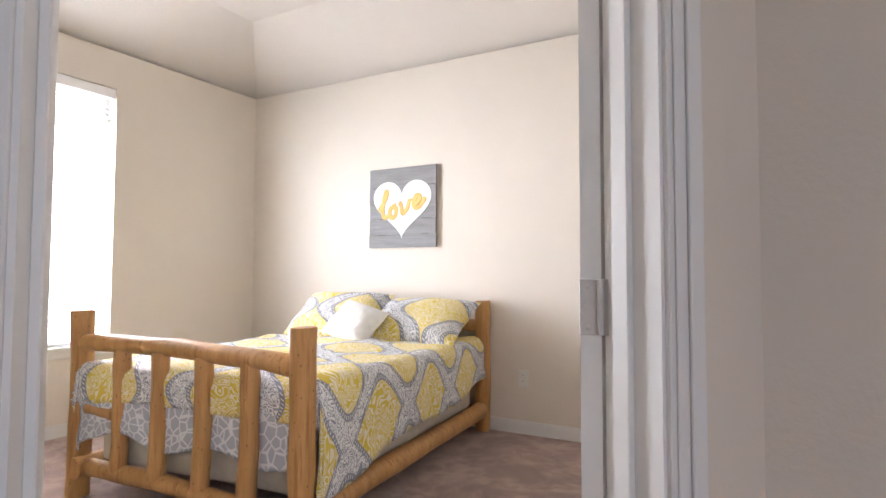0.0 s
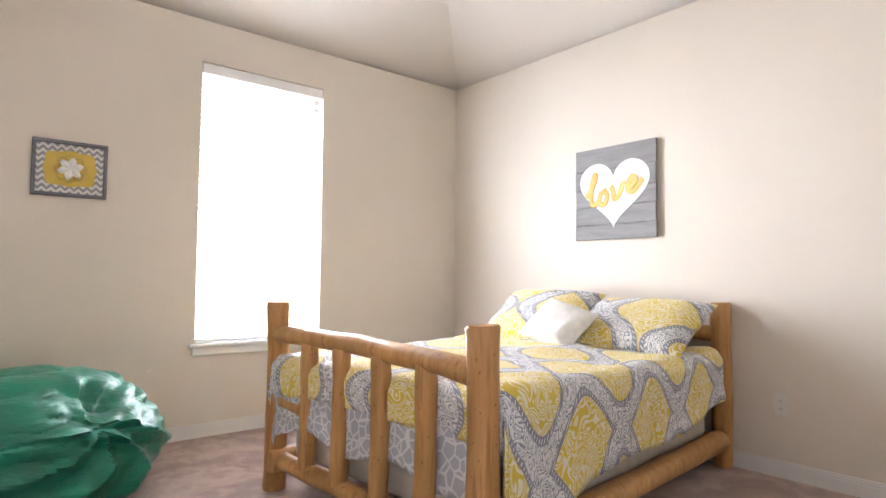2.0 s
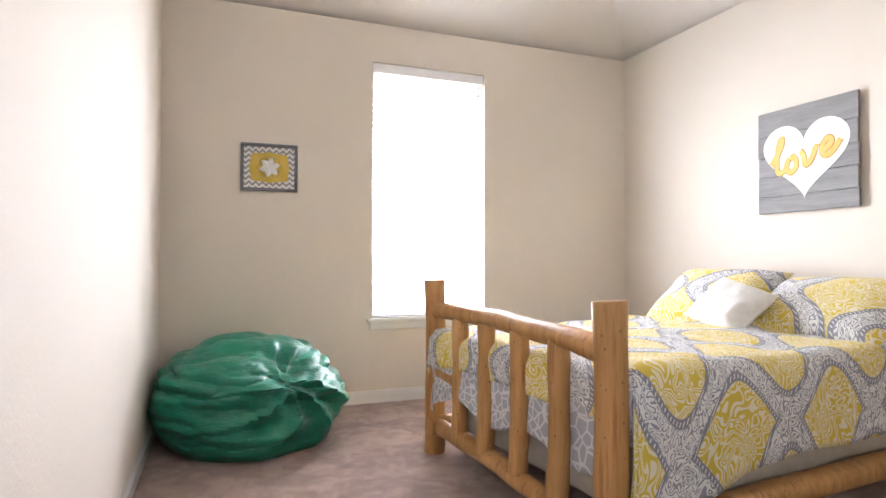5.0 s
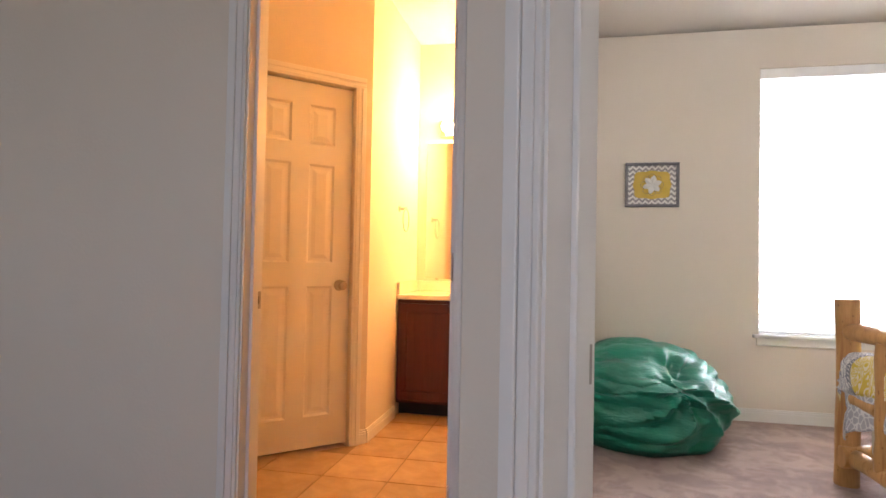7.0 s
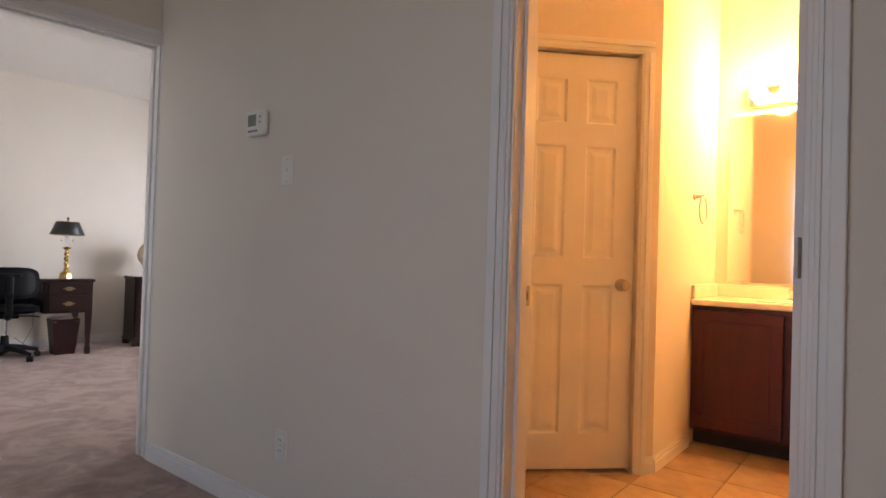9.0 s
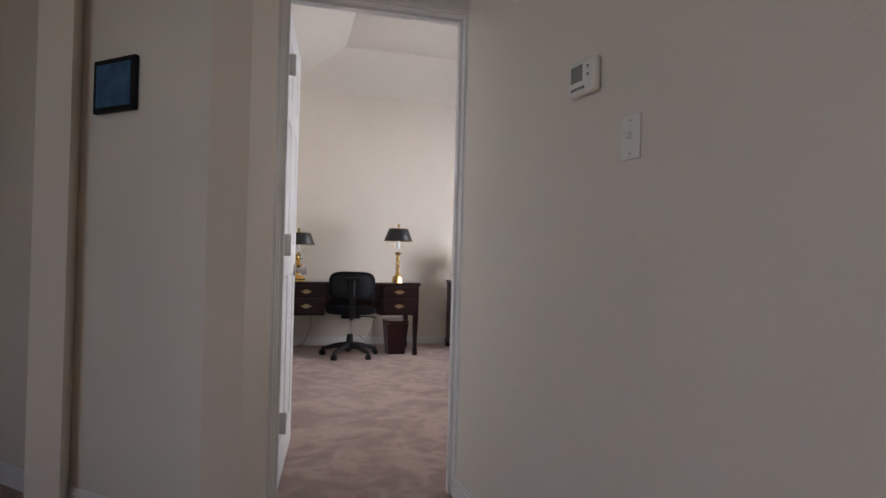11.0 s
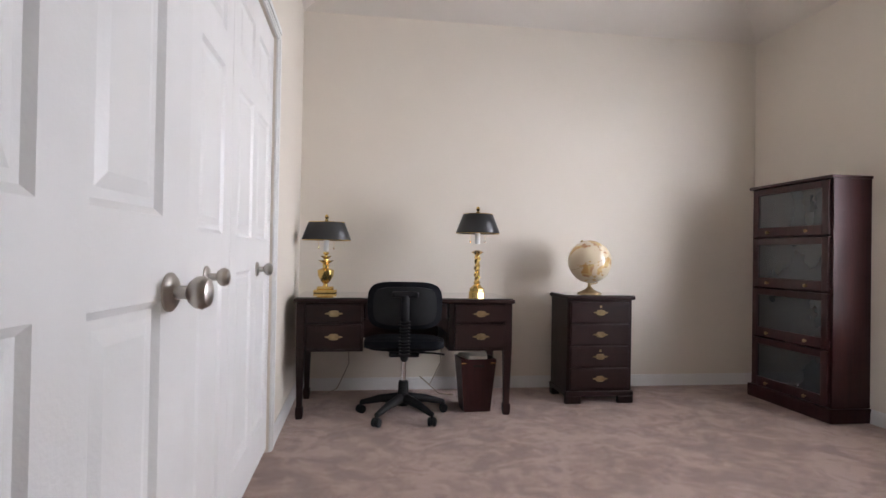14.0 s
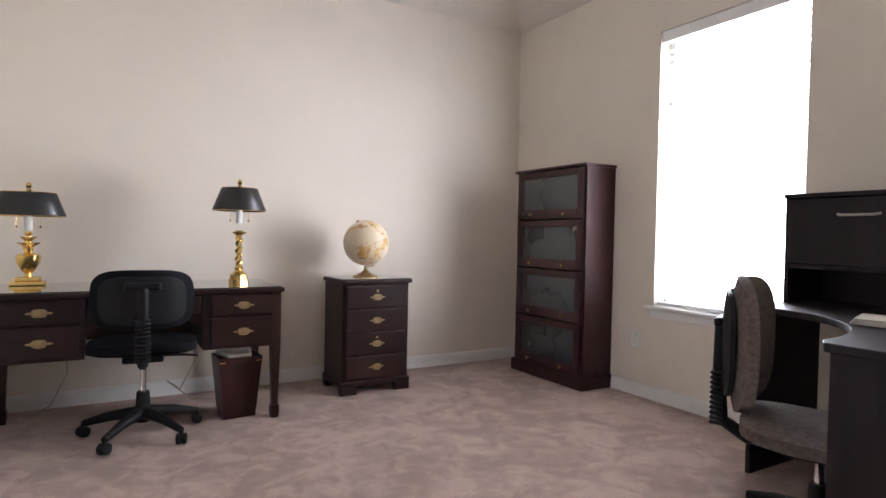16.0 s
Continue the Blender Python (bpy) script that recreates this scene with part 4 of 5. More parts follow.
# ---- bathroom ----
bt = thing("floor_bath", "tan mottled ceramic tiles on the bathroom floor", "floor", kind="structure")
part("grout_bed", prism([(-3.97, -1.2), (-2.85, -1.2), (HX - T, -2.59), (HX - 0.05, -1.02), (HX - 0.05, -0.415), (HX - T, -0.26), (-3.97, -0.26)], 0.0005, 0.006), GROUT, bt)
tile_me = mesh_of("tile", box(-0.163, 0.163, -0.163, 0.163, 0, 0.004, 0.0015, 1), TILE)
for i in range(9):
    for j in range(8):
        x, y = -3.80 + i * 0.332, -0.40 - j * 0.332
        if x > HX - 0.06 or (x + y < -4.28 and y < -1.2) or (y < -1.3 and x < -2.72) or y < -2.4:
            continue
        o = new("tile", tile_me)
        o.parent, o.location = bt, (x - (0.03 if i == 7 else 0), y, 0.0055)

van = thing("vanity_cabinet", "dark cherry bathroom vanity cabinet with panel doors", "cabinet", Matrix.Translation((-3.97, -1.198, 0)))
part("carcass", box(0, 0.50, 0, 0.93, 0.10, 0.80), VANITYW, van)
part("toe_kick", box(0, 0.43, 0, 0.93, 0.01, 0.10), SHADOWGAP, van)
for k in range(2):
    y0 = 0.012 + k * 0.46
    d = part("cabinet_door", box(0.50, 0.518, y0, y0 + 0.448, 0.125, 0.775, 0.003, 1), VANITYW, van)
    for a, b, c_, e_ in ((0, 0.448, 0, 0.06), (0, 0.448, 0.59, 0.65), (0, 0.06, 0.06, 0.59), (0.388, 0.448, 0.06, 0.59)):
        part("door_rail", box(0.518, 0.526, y0 + a, y0 + b, 0.125 + c_, 0.125 + e_, 0.002, 1), VANITYW, d)
top = thing("countertop", "cream cultured-marble vanity top with a low backsplash", "countertop", Matrix.Translation((-3.97, -1.198, 0)))
part("slab", box(0, 0.54, 0, 0.94, 0.802, 0.836, 0.008, 2), CREAM, top)
part("backsplash", box(0, 0.02, 0, 0.94, 0.836, 0.915, 0.004, 1), CREAM, top)
part("side_splash", box(0.02, 0.53, 0, 0.02, 0.836, 0.915, 0.004, 1), CREAM, top)
part("basin_rim", turned([(0.205, 0.836), (0.205, 0.842), (0.19, 0.844), (0.17, 0.838)], 28, pose(0.28, 0.50, 0)), CREAM, top, smooth=True)
fa = thing("faucet", "chrome two-handle basin faucet on the vanity top", "faucet", Matrix.Translation((-3.86, -0.70, 0.837)))
part("base", box(-0.025, 0.025, -0.08, 0.08, 0, 0.014, 0.006, 2), CHROME, fa)
part("spout", tube([(0, 0, 0.01), (0, 0, 0.06), (0.03, 0, 0.09), (0.08, 0, 0.085), (0.11, 0, 0.07)], 0.011, 12), CHROME, fa, smooth=True)
for y in (-0.055, 0.055):
    part("handle", turned([(0.012, 0.01), (0.012, 0.04), (0.02, 0.05), (0.02, 0.065), (0.01, 0.07)], 14, pose(0, y, 0)), CHROME, fa, smooth=True)
so = thing("soap_bottle", "small clear soap bottle by the basin", "bottle", Matrix.Translation((-3.88, -0.60, 0.837)))
part("bottle_body", turned([(0.028, 0), (0.03, 0.01), (0.03, 0.09), (0.012, 0.11)], 16), CREAM, so, smooth=True)
part("pump", tube([(0, 0, 0.11), (0, 0, 0.14), (0.03, 0, 0.14)], 0.005, 8), CHROME, so)
mi = thing("mirror", "frameless vanity mirror reflecting the warm lit wall", "mirror", Matrix.Translation((-3.97, -1.13, 0)))
part("mirror_glass", box(0.002, 0.008, 0, 0.80, 0.93, 1.97, 0.002, 1), MIRROR, mi)
for y in (0.08, 0.72):
    part("mirror_clip", box(0.006, 0.012, y, y + 0.02, 0.921, 0.94, 0.002, 1), CHROME, mi)
vl = thing("vanity_light", "chrome vanity light bar with glowing round bulbs", "light", Matrix.Translation((-3.97, -1.03, 2.07)))
part("light_bar", box(0.001, 0.05, 0, 0.64, -0.06, 0.06, 0.012, 3), CHROME, vl)
for k in range(4):
    y = 0.08 + k * 0.16
    c_ = part("socket", turned([(0.03, 0), (0.03, 0.02), (0.02, 0.03)], 16, pose(0.05, y, 0, 0, 90)), CHROME, vl)
    part("bulb", turned([(0.012, 0.02), (0.02, 0.03), (0.038, 0.05), (0.047, 0.075), (0.045, 0.095), (0.03, 0.115), (0.008, 0.122)], 18, pose(0.05, y, 0, 0, 90)), BULB, c_, "glowing globe bulb", True)
tr = thing("towel_ring", "brass-toned towel ring on the bathroom wall", "towel ring", Matrix.Translation((-3.46, -1.2, 1.42)))
part("mount", turned([(0.022, 0), (0.022, 0.006), (0.012, 0.012), (0.01, 0.05), (0.014, 0.055)], 16, pose(0, 0, 0, -90)), NICKEL, tr, smooth=True)
part("ring", tube([(0.075 * math.sin(a), 0.05, -0.078 + 0.078 * math.cos(a)) for a in [2 * math.pi * i / 28 for i in range(29)]], 0.0045, 8), NICKEL, tr, smooth=True)

# ---- hall ----
th = thing("thermostat", "white wall thermostat with a small grey display", "thermostat", pose(HX, -2.285, 1.535, 0, 0, 90))
part("body", box(-0.062, 0.062, -0.028, 0, -0.05, 0.05, 0.012, 3), PLASTIC, th)
part("display", box(-0.045, 0.008, -0.0295, -0.028, -0.012, 0.034), grainy("grey_lcd", (0.16, 0.17, 0.15), (0.2, 0.21, 0.18), 9, 0.3), th, "grey display")
for k in range(4):
    part("button", box(-0.042 + 0.017 * k, -0.031 + 0.017 * k, -0.031, -0.028, -0.036, -0.028, 0.001, 1), SLATE, th)
for z in (0.0, 0.022):
    part("arrow_button", turned([(0.006, 0), (0.006, 0.002)], 3, pose(0.035, -0.028, z, 90)), SLATE, th)
hp = thing("small_picture", "small dark blue picture hanging in the hall", "picture", along((0.62, -4.09), (-0.45, -2.87)) @ pose(0.95, -0.001, 1.62))
part("frame", box(-0.12, 0.12, -0.02, 0, -0.1, 0.1, 0.003, 1), BLACKP, hp)
part("print", box(-0.10, 0.10, -0.0215, -0.02, -0.08, 0.08), grainy("blue_print", (0.02, 0.06, 0.14), (0.05, 0.14, 0.26), 20, 0.5), hp)


# ---- office ----
def bail_pull(parent, x, y, z, s=1.0, name="drawer_pull"):
    """A pierced brass back plate with a swinging bail, facing -y in the parent's frame."""
    bm = bmesh.new()
    pts = []
    for k in range(32):
        t = 2 * math.pi * k / 32
        r = 1 + 0.22 * math.cos(6 * t) * abs(math.cos(t)) + 0.08 * math.cos(4 * t)
        pts.append((x + 0.042 * s * r * math.cos(t), z + 0.019 * s * r * math.sin(t)))
    lo = [bm.verts.new((a, y, b)) for a, b in pts]
    hi = [bm.verts.new((a, y - 0.002, b)) for a, b in pts]
    bm.faces.new(hi)
    for i in range(32):
        bm.faces.new((lo[i], lo[(i + 1) % 32], hi[(i + 1) % 32], hi[i]))
    bmesh.ops.recalc_face_normals(bm, faces=bm.faces)
    p = part(name, bm, OLDBRASS, parent, "aged brass bail pull")
    part("bail", tube([(x + 0.028 * s * math.cos(a), y - 0.012 + 0.004 * math.sin(a), z + 0.004 + 0.020 * s * math.sin(a)) for a in [math.pi + math.pi * i / 10 for i in range(11)]], 0.0026, 6), OLDBRASS, p)
    for sx in (-1, 1):
        part("post", turned([(0.005, 0), (0.005, 0.012), (0.002, 0.014)], 8, pose(x + sx * 0.028 * s, y - 0.002, z + 0.004, 90)), OLDBRASS, p)
    return p


def drawer(parent, x0, x1, y, z0, z1, pull=1.0):
    d = part("drawer_front", box(x0, x1, y - 0.016, y, z0, z1, 0.004, 2), MAHOG, parent)
    part("cock_bead", box(x0 + 0.008, x1 - 0.008, y - 0.018, y - 0.0155, z0 + 0.008, z1 - 0.008, 0.001, 1), MAHOG, d)
    if pull:
        bail_pull(d, (x0 + x1) / 2, y - 0.018, (z0 + z1) / 2, pull)
    return d


# writing desk, its front facing +y: local -y is the front
DM = OFFICE @ pose(-2.333, -6.43, 0, 0, 0, 180) @ Matrix.Diagonal((1, 1, 0.97, 1))
DL = 1.32
desk = thing("writing_desk", "dark mahogany writing desk with brass pulls and a glass top", "desk", DM @ pose(-DL, 0, 0))
part("desktop", box(-0.012, DL + 0.012, -0.014, 0.56, 0.712, 0.738, 0.008, 3), MAHOG, desk)
part("glass_top", box(0.0, DL, -0.002, 0.545, 0.7385, 0.744, 0.002, 1), TOPGLASS, desk, "clear glass top")
part("apron_back", box(0.02, DL - 0.02, 0.52, 0.54, 0.42, 0.712), MAHOG, desk)
for x0, x1 in ((0.025, 0.40), (DL - 0.40, DL - 0.025)):
    ped = part("pedestal", box(x0, x1, 0.012, 0.53, 0.41, 0.712, 0.003, 1), MAHOG, desk)
    drawer(ped, x0 + 0.035, x1 - 0.012 if x0 > 0.5 else x1 - 0.012, 0.012, 0.59, 0.702)
    drawer(ped, x0 + 0.035, x1 - 0.012, 0.012, 0.425, 0.58)
drawer(desk, 0.41, DL - 0.41, 0.03, 0.61, 0.705, 0)
bm = bmesh.new()
arch = [(0.40 + (DL - 0.80) * i / 16, 0.61 - 0.0 - 0.10 * (abs(2 * i / 16 - 1) ** 3)) for i in range(17)]
fr_ = [bm.verts.new((x, 0.03, z)) for x, z in arch] 
up_ = [bm.verts.new((x, 0.03, 0.612)) for x, z in arch]
for i in range(16):
    bm.faces.new((fr_[i], fr_[i + 1], up_[i + 1], up_[i])) if (fr_[i].co.z < 0.6119 or fr_[i + 1].co.z < 0.6119) else None
ap = part("arched_apron", bm, MAHOG, desk)
ap.modifiers.new("thickness", "SOLIDIFY").thickness = 0.018
for x in (0.03, DL - 0.03):
    for y in (0.022, 0.51):
        bm = box(-0.026, 0.026, -0.026, 0.026, 0.41, 0.712, 0.003, 1)
        lo = [(-0.017, 0.06), (0.017, 0.06), (0.017, 0.06), (-0.017, 0.06)]
        rings = []
        for h, z in ((0.025, 0.41), (0.016, 0.075), (0.022, 0.07), (0.022, 0.03), (0.018, 0.0)):
            rings.append([bm.verts.new((a * h, b * h, z)) for a, b in ((-1, -1), (1, -1), (1, 1), (-1, 1))])
        for r0, r1 in zip(rings, rings[1:]):
            for i in range(4):
                bm.faces.new((r0[(i + 1) % 4], r0[i], r1[i], r1[(i + 1) % 4]))
        bm.faces.new(rings[-1][::-1])
        bmesh.ops.translate(bm, vec=(x, y, 0), verts=bm.verts)
        part("leg", bm, MAHOG, desk)


def shade_part(root, z, r0, r1, h, oval=1.0):
    bm = bmesh.new()
    seg = 40
    rr = [(r0, z), (r0 + 0.002, z + 0.006), (r1, z + h - 0.004), (r1 - 0.003, z + h)]
    rings = [[bm.verts.new((r * math.cos(2 * math.pi * i / seg), oval * r * math.sin(2 * math.pi * i / seg), zz)) for i in range(seg)] for r, zz in rr]
    for a, b in zip(rings, rings[1:]):
        for i in range(seg):
            bm.faces.new((a[i], a[(i + 1) % seg], b[(i + 1) % seg], b[i]))
    s = part("shade", bm, SHADE, root, "black card shade with gilt rims", True)
    s.modifiers.new("thickness", "SOLIDIFY").thickness = 0.002
    for r, zz in ((r0, z), (r1 - 0.002, z + h)):
        part("rim", tube([(r * math.cos(2 * math.pi * i / seg), oval * r * math.sin(2 * math.pi * i / seg), zz) for i in range(seg + 1)], 0.0022, 6), BRASS, s)
    part("spider", tube([(-r1 + 0.004, 0, z + h - 0.006), (r1 - 0.004, 0, z + h - 0.006)], 0.002, 6), BRASS, s)


def lamp_top(root, z, r0, r1, h, oval=1.0):
    part("candle_tube", turned([(0.017, z - 0.07), (0.017, z + 0.05), (0.012, z + 0.055)], 16), WHITE, root, "white candle sleeve", True)
    part("harp_rod", tube([(0, 0, z + 0.05), (0, 0, z + h + 0.02)], 0.004, 8), BRASS, root)
    part("finial", turned([(0.006, z + h), (0.013, z + h + 0.012), (0.008, z + h + 0.02), (0.014, z + h + 0.034), (0.008, z + h + 0.048), (0.002, z + h + 0.052)], 14), BRASS, root, smooth=True)
    for x in (-0.05, 0.05):
        p = part("pull_chain", tube([(x * 0.3, 0, z + 0.01), (x, 0, z), (x, 0, z - 0.05)], 0.0012, 5), BRASS, root)
        part("bead", turned([(0.002, -0.007), (0.006, 0), (0.002, 0.007)], 8, pose(x, 0, z - 0.055)), BRASS, p)
    shade_part(root, z, r0, r1, h, oval)


la = thing("desk_lamp", "brass twisted-column desk lamp with a black shade", "lamp", OFFICE @ Matrix.Translation((-2.162, -6.728, 0.722)), "brass desk lamps")
part("column_base", turned([(0.055, 0), (0.055, 0.022), (0.048, 0.026), (0.05, 0.045), (0.03, 0.06), (0.018, 0.075), (0.026, 0.085), (0.014, 0.10)], 8), BRASS, la, smooth=False)
bm = bmesh.new()
rings = []
for i in range(40):
    z = 0.10 + 0.17 * i / 39
    base = 0.012 + 0.006 * abs(math.sin(math.pi * i / 13))
    rings.append([bm.verts.new(((base + 0.005 * math.cos(3 * (a - i * 0.22))) * math.cos(a), (base + 0.005 * math.cos(3 * (a - i * 0.22))) * math.sin(a), z)) for a in [2 * math.pi * k / 18 for k in range(18)]])
for a, b in zip(rings, rings[1:]):
    for k in range(18):
        bm.faces.new((a[k], a[(k + 1) % 18], b[(k + 1) % 18], b[k]))
part("twisted_column", bm, BRASS, la, smooth=True)
part("bobeche", turned([(0.012, 0.268), (0.04, 0.285), (0.042, 0.29), (0.03, 0.294), (0.018, 0.30)], 20), BRASS, la, smooth=True)
lamp_top(la, 0.412, 0.145, 0.10, 0.13)

lb = thing("desk_lamp", "brass urn and pineapple desk lamp with a black shade", "lamp", OFFICE @ Matrix.Translation((-1.16, -6.85, 0.722)), "brass desk lamps")
part("plinth", box(-0.075, 0.075, -0.055, 0.055, 0, 0.02, 0.004, 2), BRASS, lb)
part("plinth_step", box(-0.055, 0.055, -0.04, 0.04, 0.02, 0.042, 0.006, 2), BRASS, lb)
part("urn", turned([(0.018, 0.04), (0.014, 0.06), (0.03, 0.075), (0.05, 0.11), (0.056, 0.15), (0.046, 0.155), (0.02, 0.165), (0.024, 0.185), (0.014, 0.20)], 20), BRASS, lb, smooth=True)
for k in range(12):
    tier, a = k // 6, 2 * math.pi * (k % 6) / 6 + 0.5 * (k // 6)
    z = 0.185 + 0.03 * tier
    L = 0.05 - 0.012 * tier
    part("leaf", tube([(0, 0, z), (L * 0.5 * math.cos(a), L * 0.5 * math.sin(a), z + 0.022), (L * math.cos(a), L * math.sin(a), z + 0.03)], 0.005, 6, taper=[0.008, 0.009, 0.002]), BRASS, lb)
part("stem", turned([(0.012, 0.19), (0.016, 0.22), (0.01, 0.25), (0.02, 0.262), (0.018, 0.27)], 16), BRASS, lb, smooth=True)
lamp_top(lb, 0.35, 0.16, 0.12, 0.12, 0.7)

# filing chest, front facing +y
fc = thing("filing_chest", "dark mahogany four-drawer chest with brass pulls", "chest", OFFICE @ pose(-2.775, -6.655, 0, 0, 0, 180) @ Matrix.Diagonal((1, 1, 0.985, 1)))
FW = 0.46
part("carcass", box(0, FW, 0.014, 0.34, 0.07, 0.712, 0.003, 1), MAHOG, fc)
part("top", box(-0.016, FW + 0.016, -0.012, 0.345, 0.713, 0.738, 0.008, 3), MAHOG, fc)
part("glass_top", box(-0.01, FW + 0.01, -0.006, 0.34, 0.739, 0.744, 0.002, 1), TOPGLASS, fc, "clear glass top")
bm = prism([(-0.012, -0.0), (FW + 0.012, -0.0), (FW + 0.012, 0.34), (-0.012, 0.34)], 0.05, 0.085, 0.006)
part("plinth", bm, MAHOG, fc)
for x in (0.0, FW - 0.09):
    part("bracket_foot", box(x - 0.012, x + 0.10, -0.002, 0.03, 0.0, 0.052, 0.006, 2), MAHOG, fc)
    part("bracket_foot", box(x + (0 if x else -0.01), x + 0.05, 0.28, 0.338, 0.0, 0.052, 0.006, 2), MAHOG, fc)
for k in range(4):
    d = drawer(fc, 0.02, FW - 0.02, 0.014, 0.10 + k * 0.151, 0.10 + k * 0.151 + 0.143)
    if k % 2:
        part("keyhole", turned([(0.009, 0), (0.009, 0.002)], 10, pose(FW / 2, -0.004, 0.10 + k * 0.151 + 0.112, 90)), OLDBRASS, d)

gl = thing("globe", "antique-coloured tabletop globe on a dark metal base", "globe", OFFICE @ Matrix.Translation((-2.99, -6.82, 0.733)))
part("foot", turned([(0.085, 0), (0.085, 0.006), (0.06, 0.016), (0.03, 0.03), (0.012, 0.05), (0.012, 0.075)], 24), OLDBRASS, gl, smooth=True)
TILT_G = pose(0, 0, 0.225, 0, 23)
bm = bmesh.new()
bmesh.ops.create_uvsphere(bm, u_segments=40, v_segments=24, radius=0.15, matrix=TILT_G)
part("sphere", bm, GLOBE, gl, "cream printed globe", True)
part("meridian_arm", tube([TILT_G @ Vector((0.158 * math.sin(a), 0, 0.158 * math.cos(a))) for a in [math.pi - 0.02 - (math.pi - 0.0) * i / 20 * 0.0 - i * 0.02 for i in range(21)]], 0.005, 8), OLDBRASS, gl)
part("pole_cap", turned([(0.012, 0.149), (0.012, 0.156), (0.004, 0.162)], 12, TILT_G), OLDBRASS, gl)
part("equator_line", tube([TILT_G @ Vector((0.1503 * math.cos(a), 0.1503 * math.sin(a), 0)) for a in [2 * math.pi * i / 48 for i in range(49)]], 0.0012, 5), OLDBRASS, gl)

# barrister bookcase, front facing +x
BW, BD, BH = 0.735, 0.272, 1.52
bc = thing("barrister_bookcase", "tall cherry bookcase with four lift-up glass doors", "bookcase", OFFICE @ pose(-4.232, -6.815, 0, 0, 0, 90))
part("side", box(0, 0.02, 0.012, BD, 0.09, BH - 0.02), CHERRY, bc)
part("side", box(BW - 0.02, BW, 0.012, BD, 0.09, BH - 0.02), CHERRY, bc)
part("back", box(0.02, BW - 0.02, BD - 0.012, BD, 0.09, BH - 0.02), CHERRY, bc)
part("top", box(-0.014, BW + 0.014, -0.014, BD, BH - 0.02, BH, 0.006, 2), CHERRY, bc)
part("plinth", box(-0.016, BW + 0.016, -0.012, BD, 0.0, 0.09, 0.008, 2), CHERRY, bc)
SH = (BH - 0.02 - 0.09) / 4
for k in range(4):
    z0 = 0.09 + k * SH
    part("shelf", box(0.02, BW - 0.02, 0.03, BD - 0.012, z0, z0 + 0.018), CHERRY, bc)
    d = part("glass_door", box(0.075, BW - 0.075, 0.004, 0.008, z0 + 0.07, z0 + SH - 0.05), DGLASS, bc, "dark glass pane")
    for a, b, c_, e_ in ((0.022, 0.076, 0.006, SH - 0.006), (BW - 0.076, BW - 0.022, 0.006, SH - 0.006), (0.076, BW - 0.076, 0.006, 0.071), (0.076, BW - 0.076, SH - 0.051, SH - 0.006)):
        part("door_rail", box(a, b, -0.006, 0.014, z0 + c_, z0 + e_, 0.004, 2), CHERRY, d)
    for x in (0.19, BW - 0.19):
        part("knob", turned([(0.005, 0), (0.005, 0.01), (0.012, 0.016), (0.011, 0.022), (0.003, 0.025)], 14, pose(x, -0.006, z0 + 0.036, 90)), OLDBRASS, d, "brass knob", True)

# waste bin
wb = thing("waste_bin", "dark brown tapered wooden waste bin under the desk", "waste bin", OFFICE @ pose(-2.13, -6.59, 0, 0, 0, 3))
bm = bmesh.new()
rings = []
for h, z in ((0.085, 0.0), (0.115, 0.335), (0.108, 0.335), (0.08, 0.02)):
    rings.append([bm.verts.new((a * h, b * h * 0.85, z)) for a, b in ((-1, -1), (1, -1), (1, 1), (-1, 1))])
bm.faces.new(rings[0][::-1])
for r0, r1 in zip(rings, rings[1:]):
    for i in range(4):
        bm.faces.new((r0[i], r0[(i + 1) % 4], r1[(i + 1) % 4], r1[i]))
bm.faces.new(rings[-1])
part("bin_body", bm, CHERRY, wb)
part("hand_hole", box(-0.035, 0.035, 0.0945, 0.0965, 0.285, 0.30, 0.0, 1), SHADOWGAP, wb)
for x in (-0.095, 0.095):
    part("corner_band", box(x - 0.015, x + 0.015, 0.0945, 0.0975, 0.308, 0.314), BRASS, wb)
part("liner", prism([(-0.1, -0.085), (0.1, -0.085), (0.06, 0.07), (-0.06, 0.08)], 0.325, 0.352, 0.01), PAPER, wb)


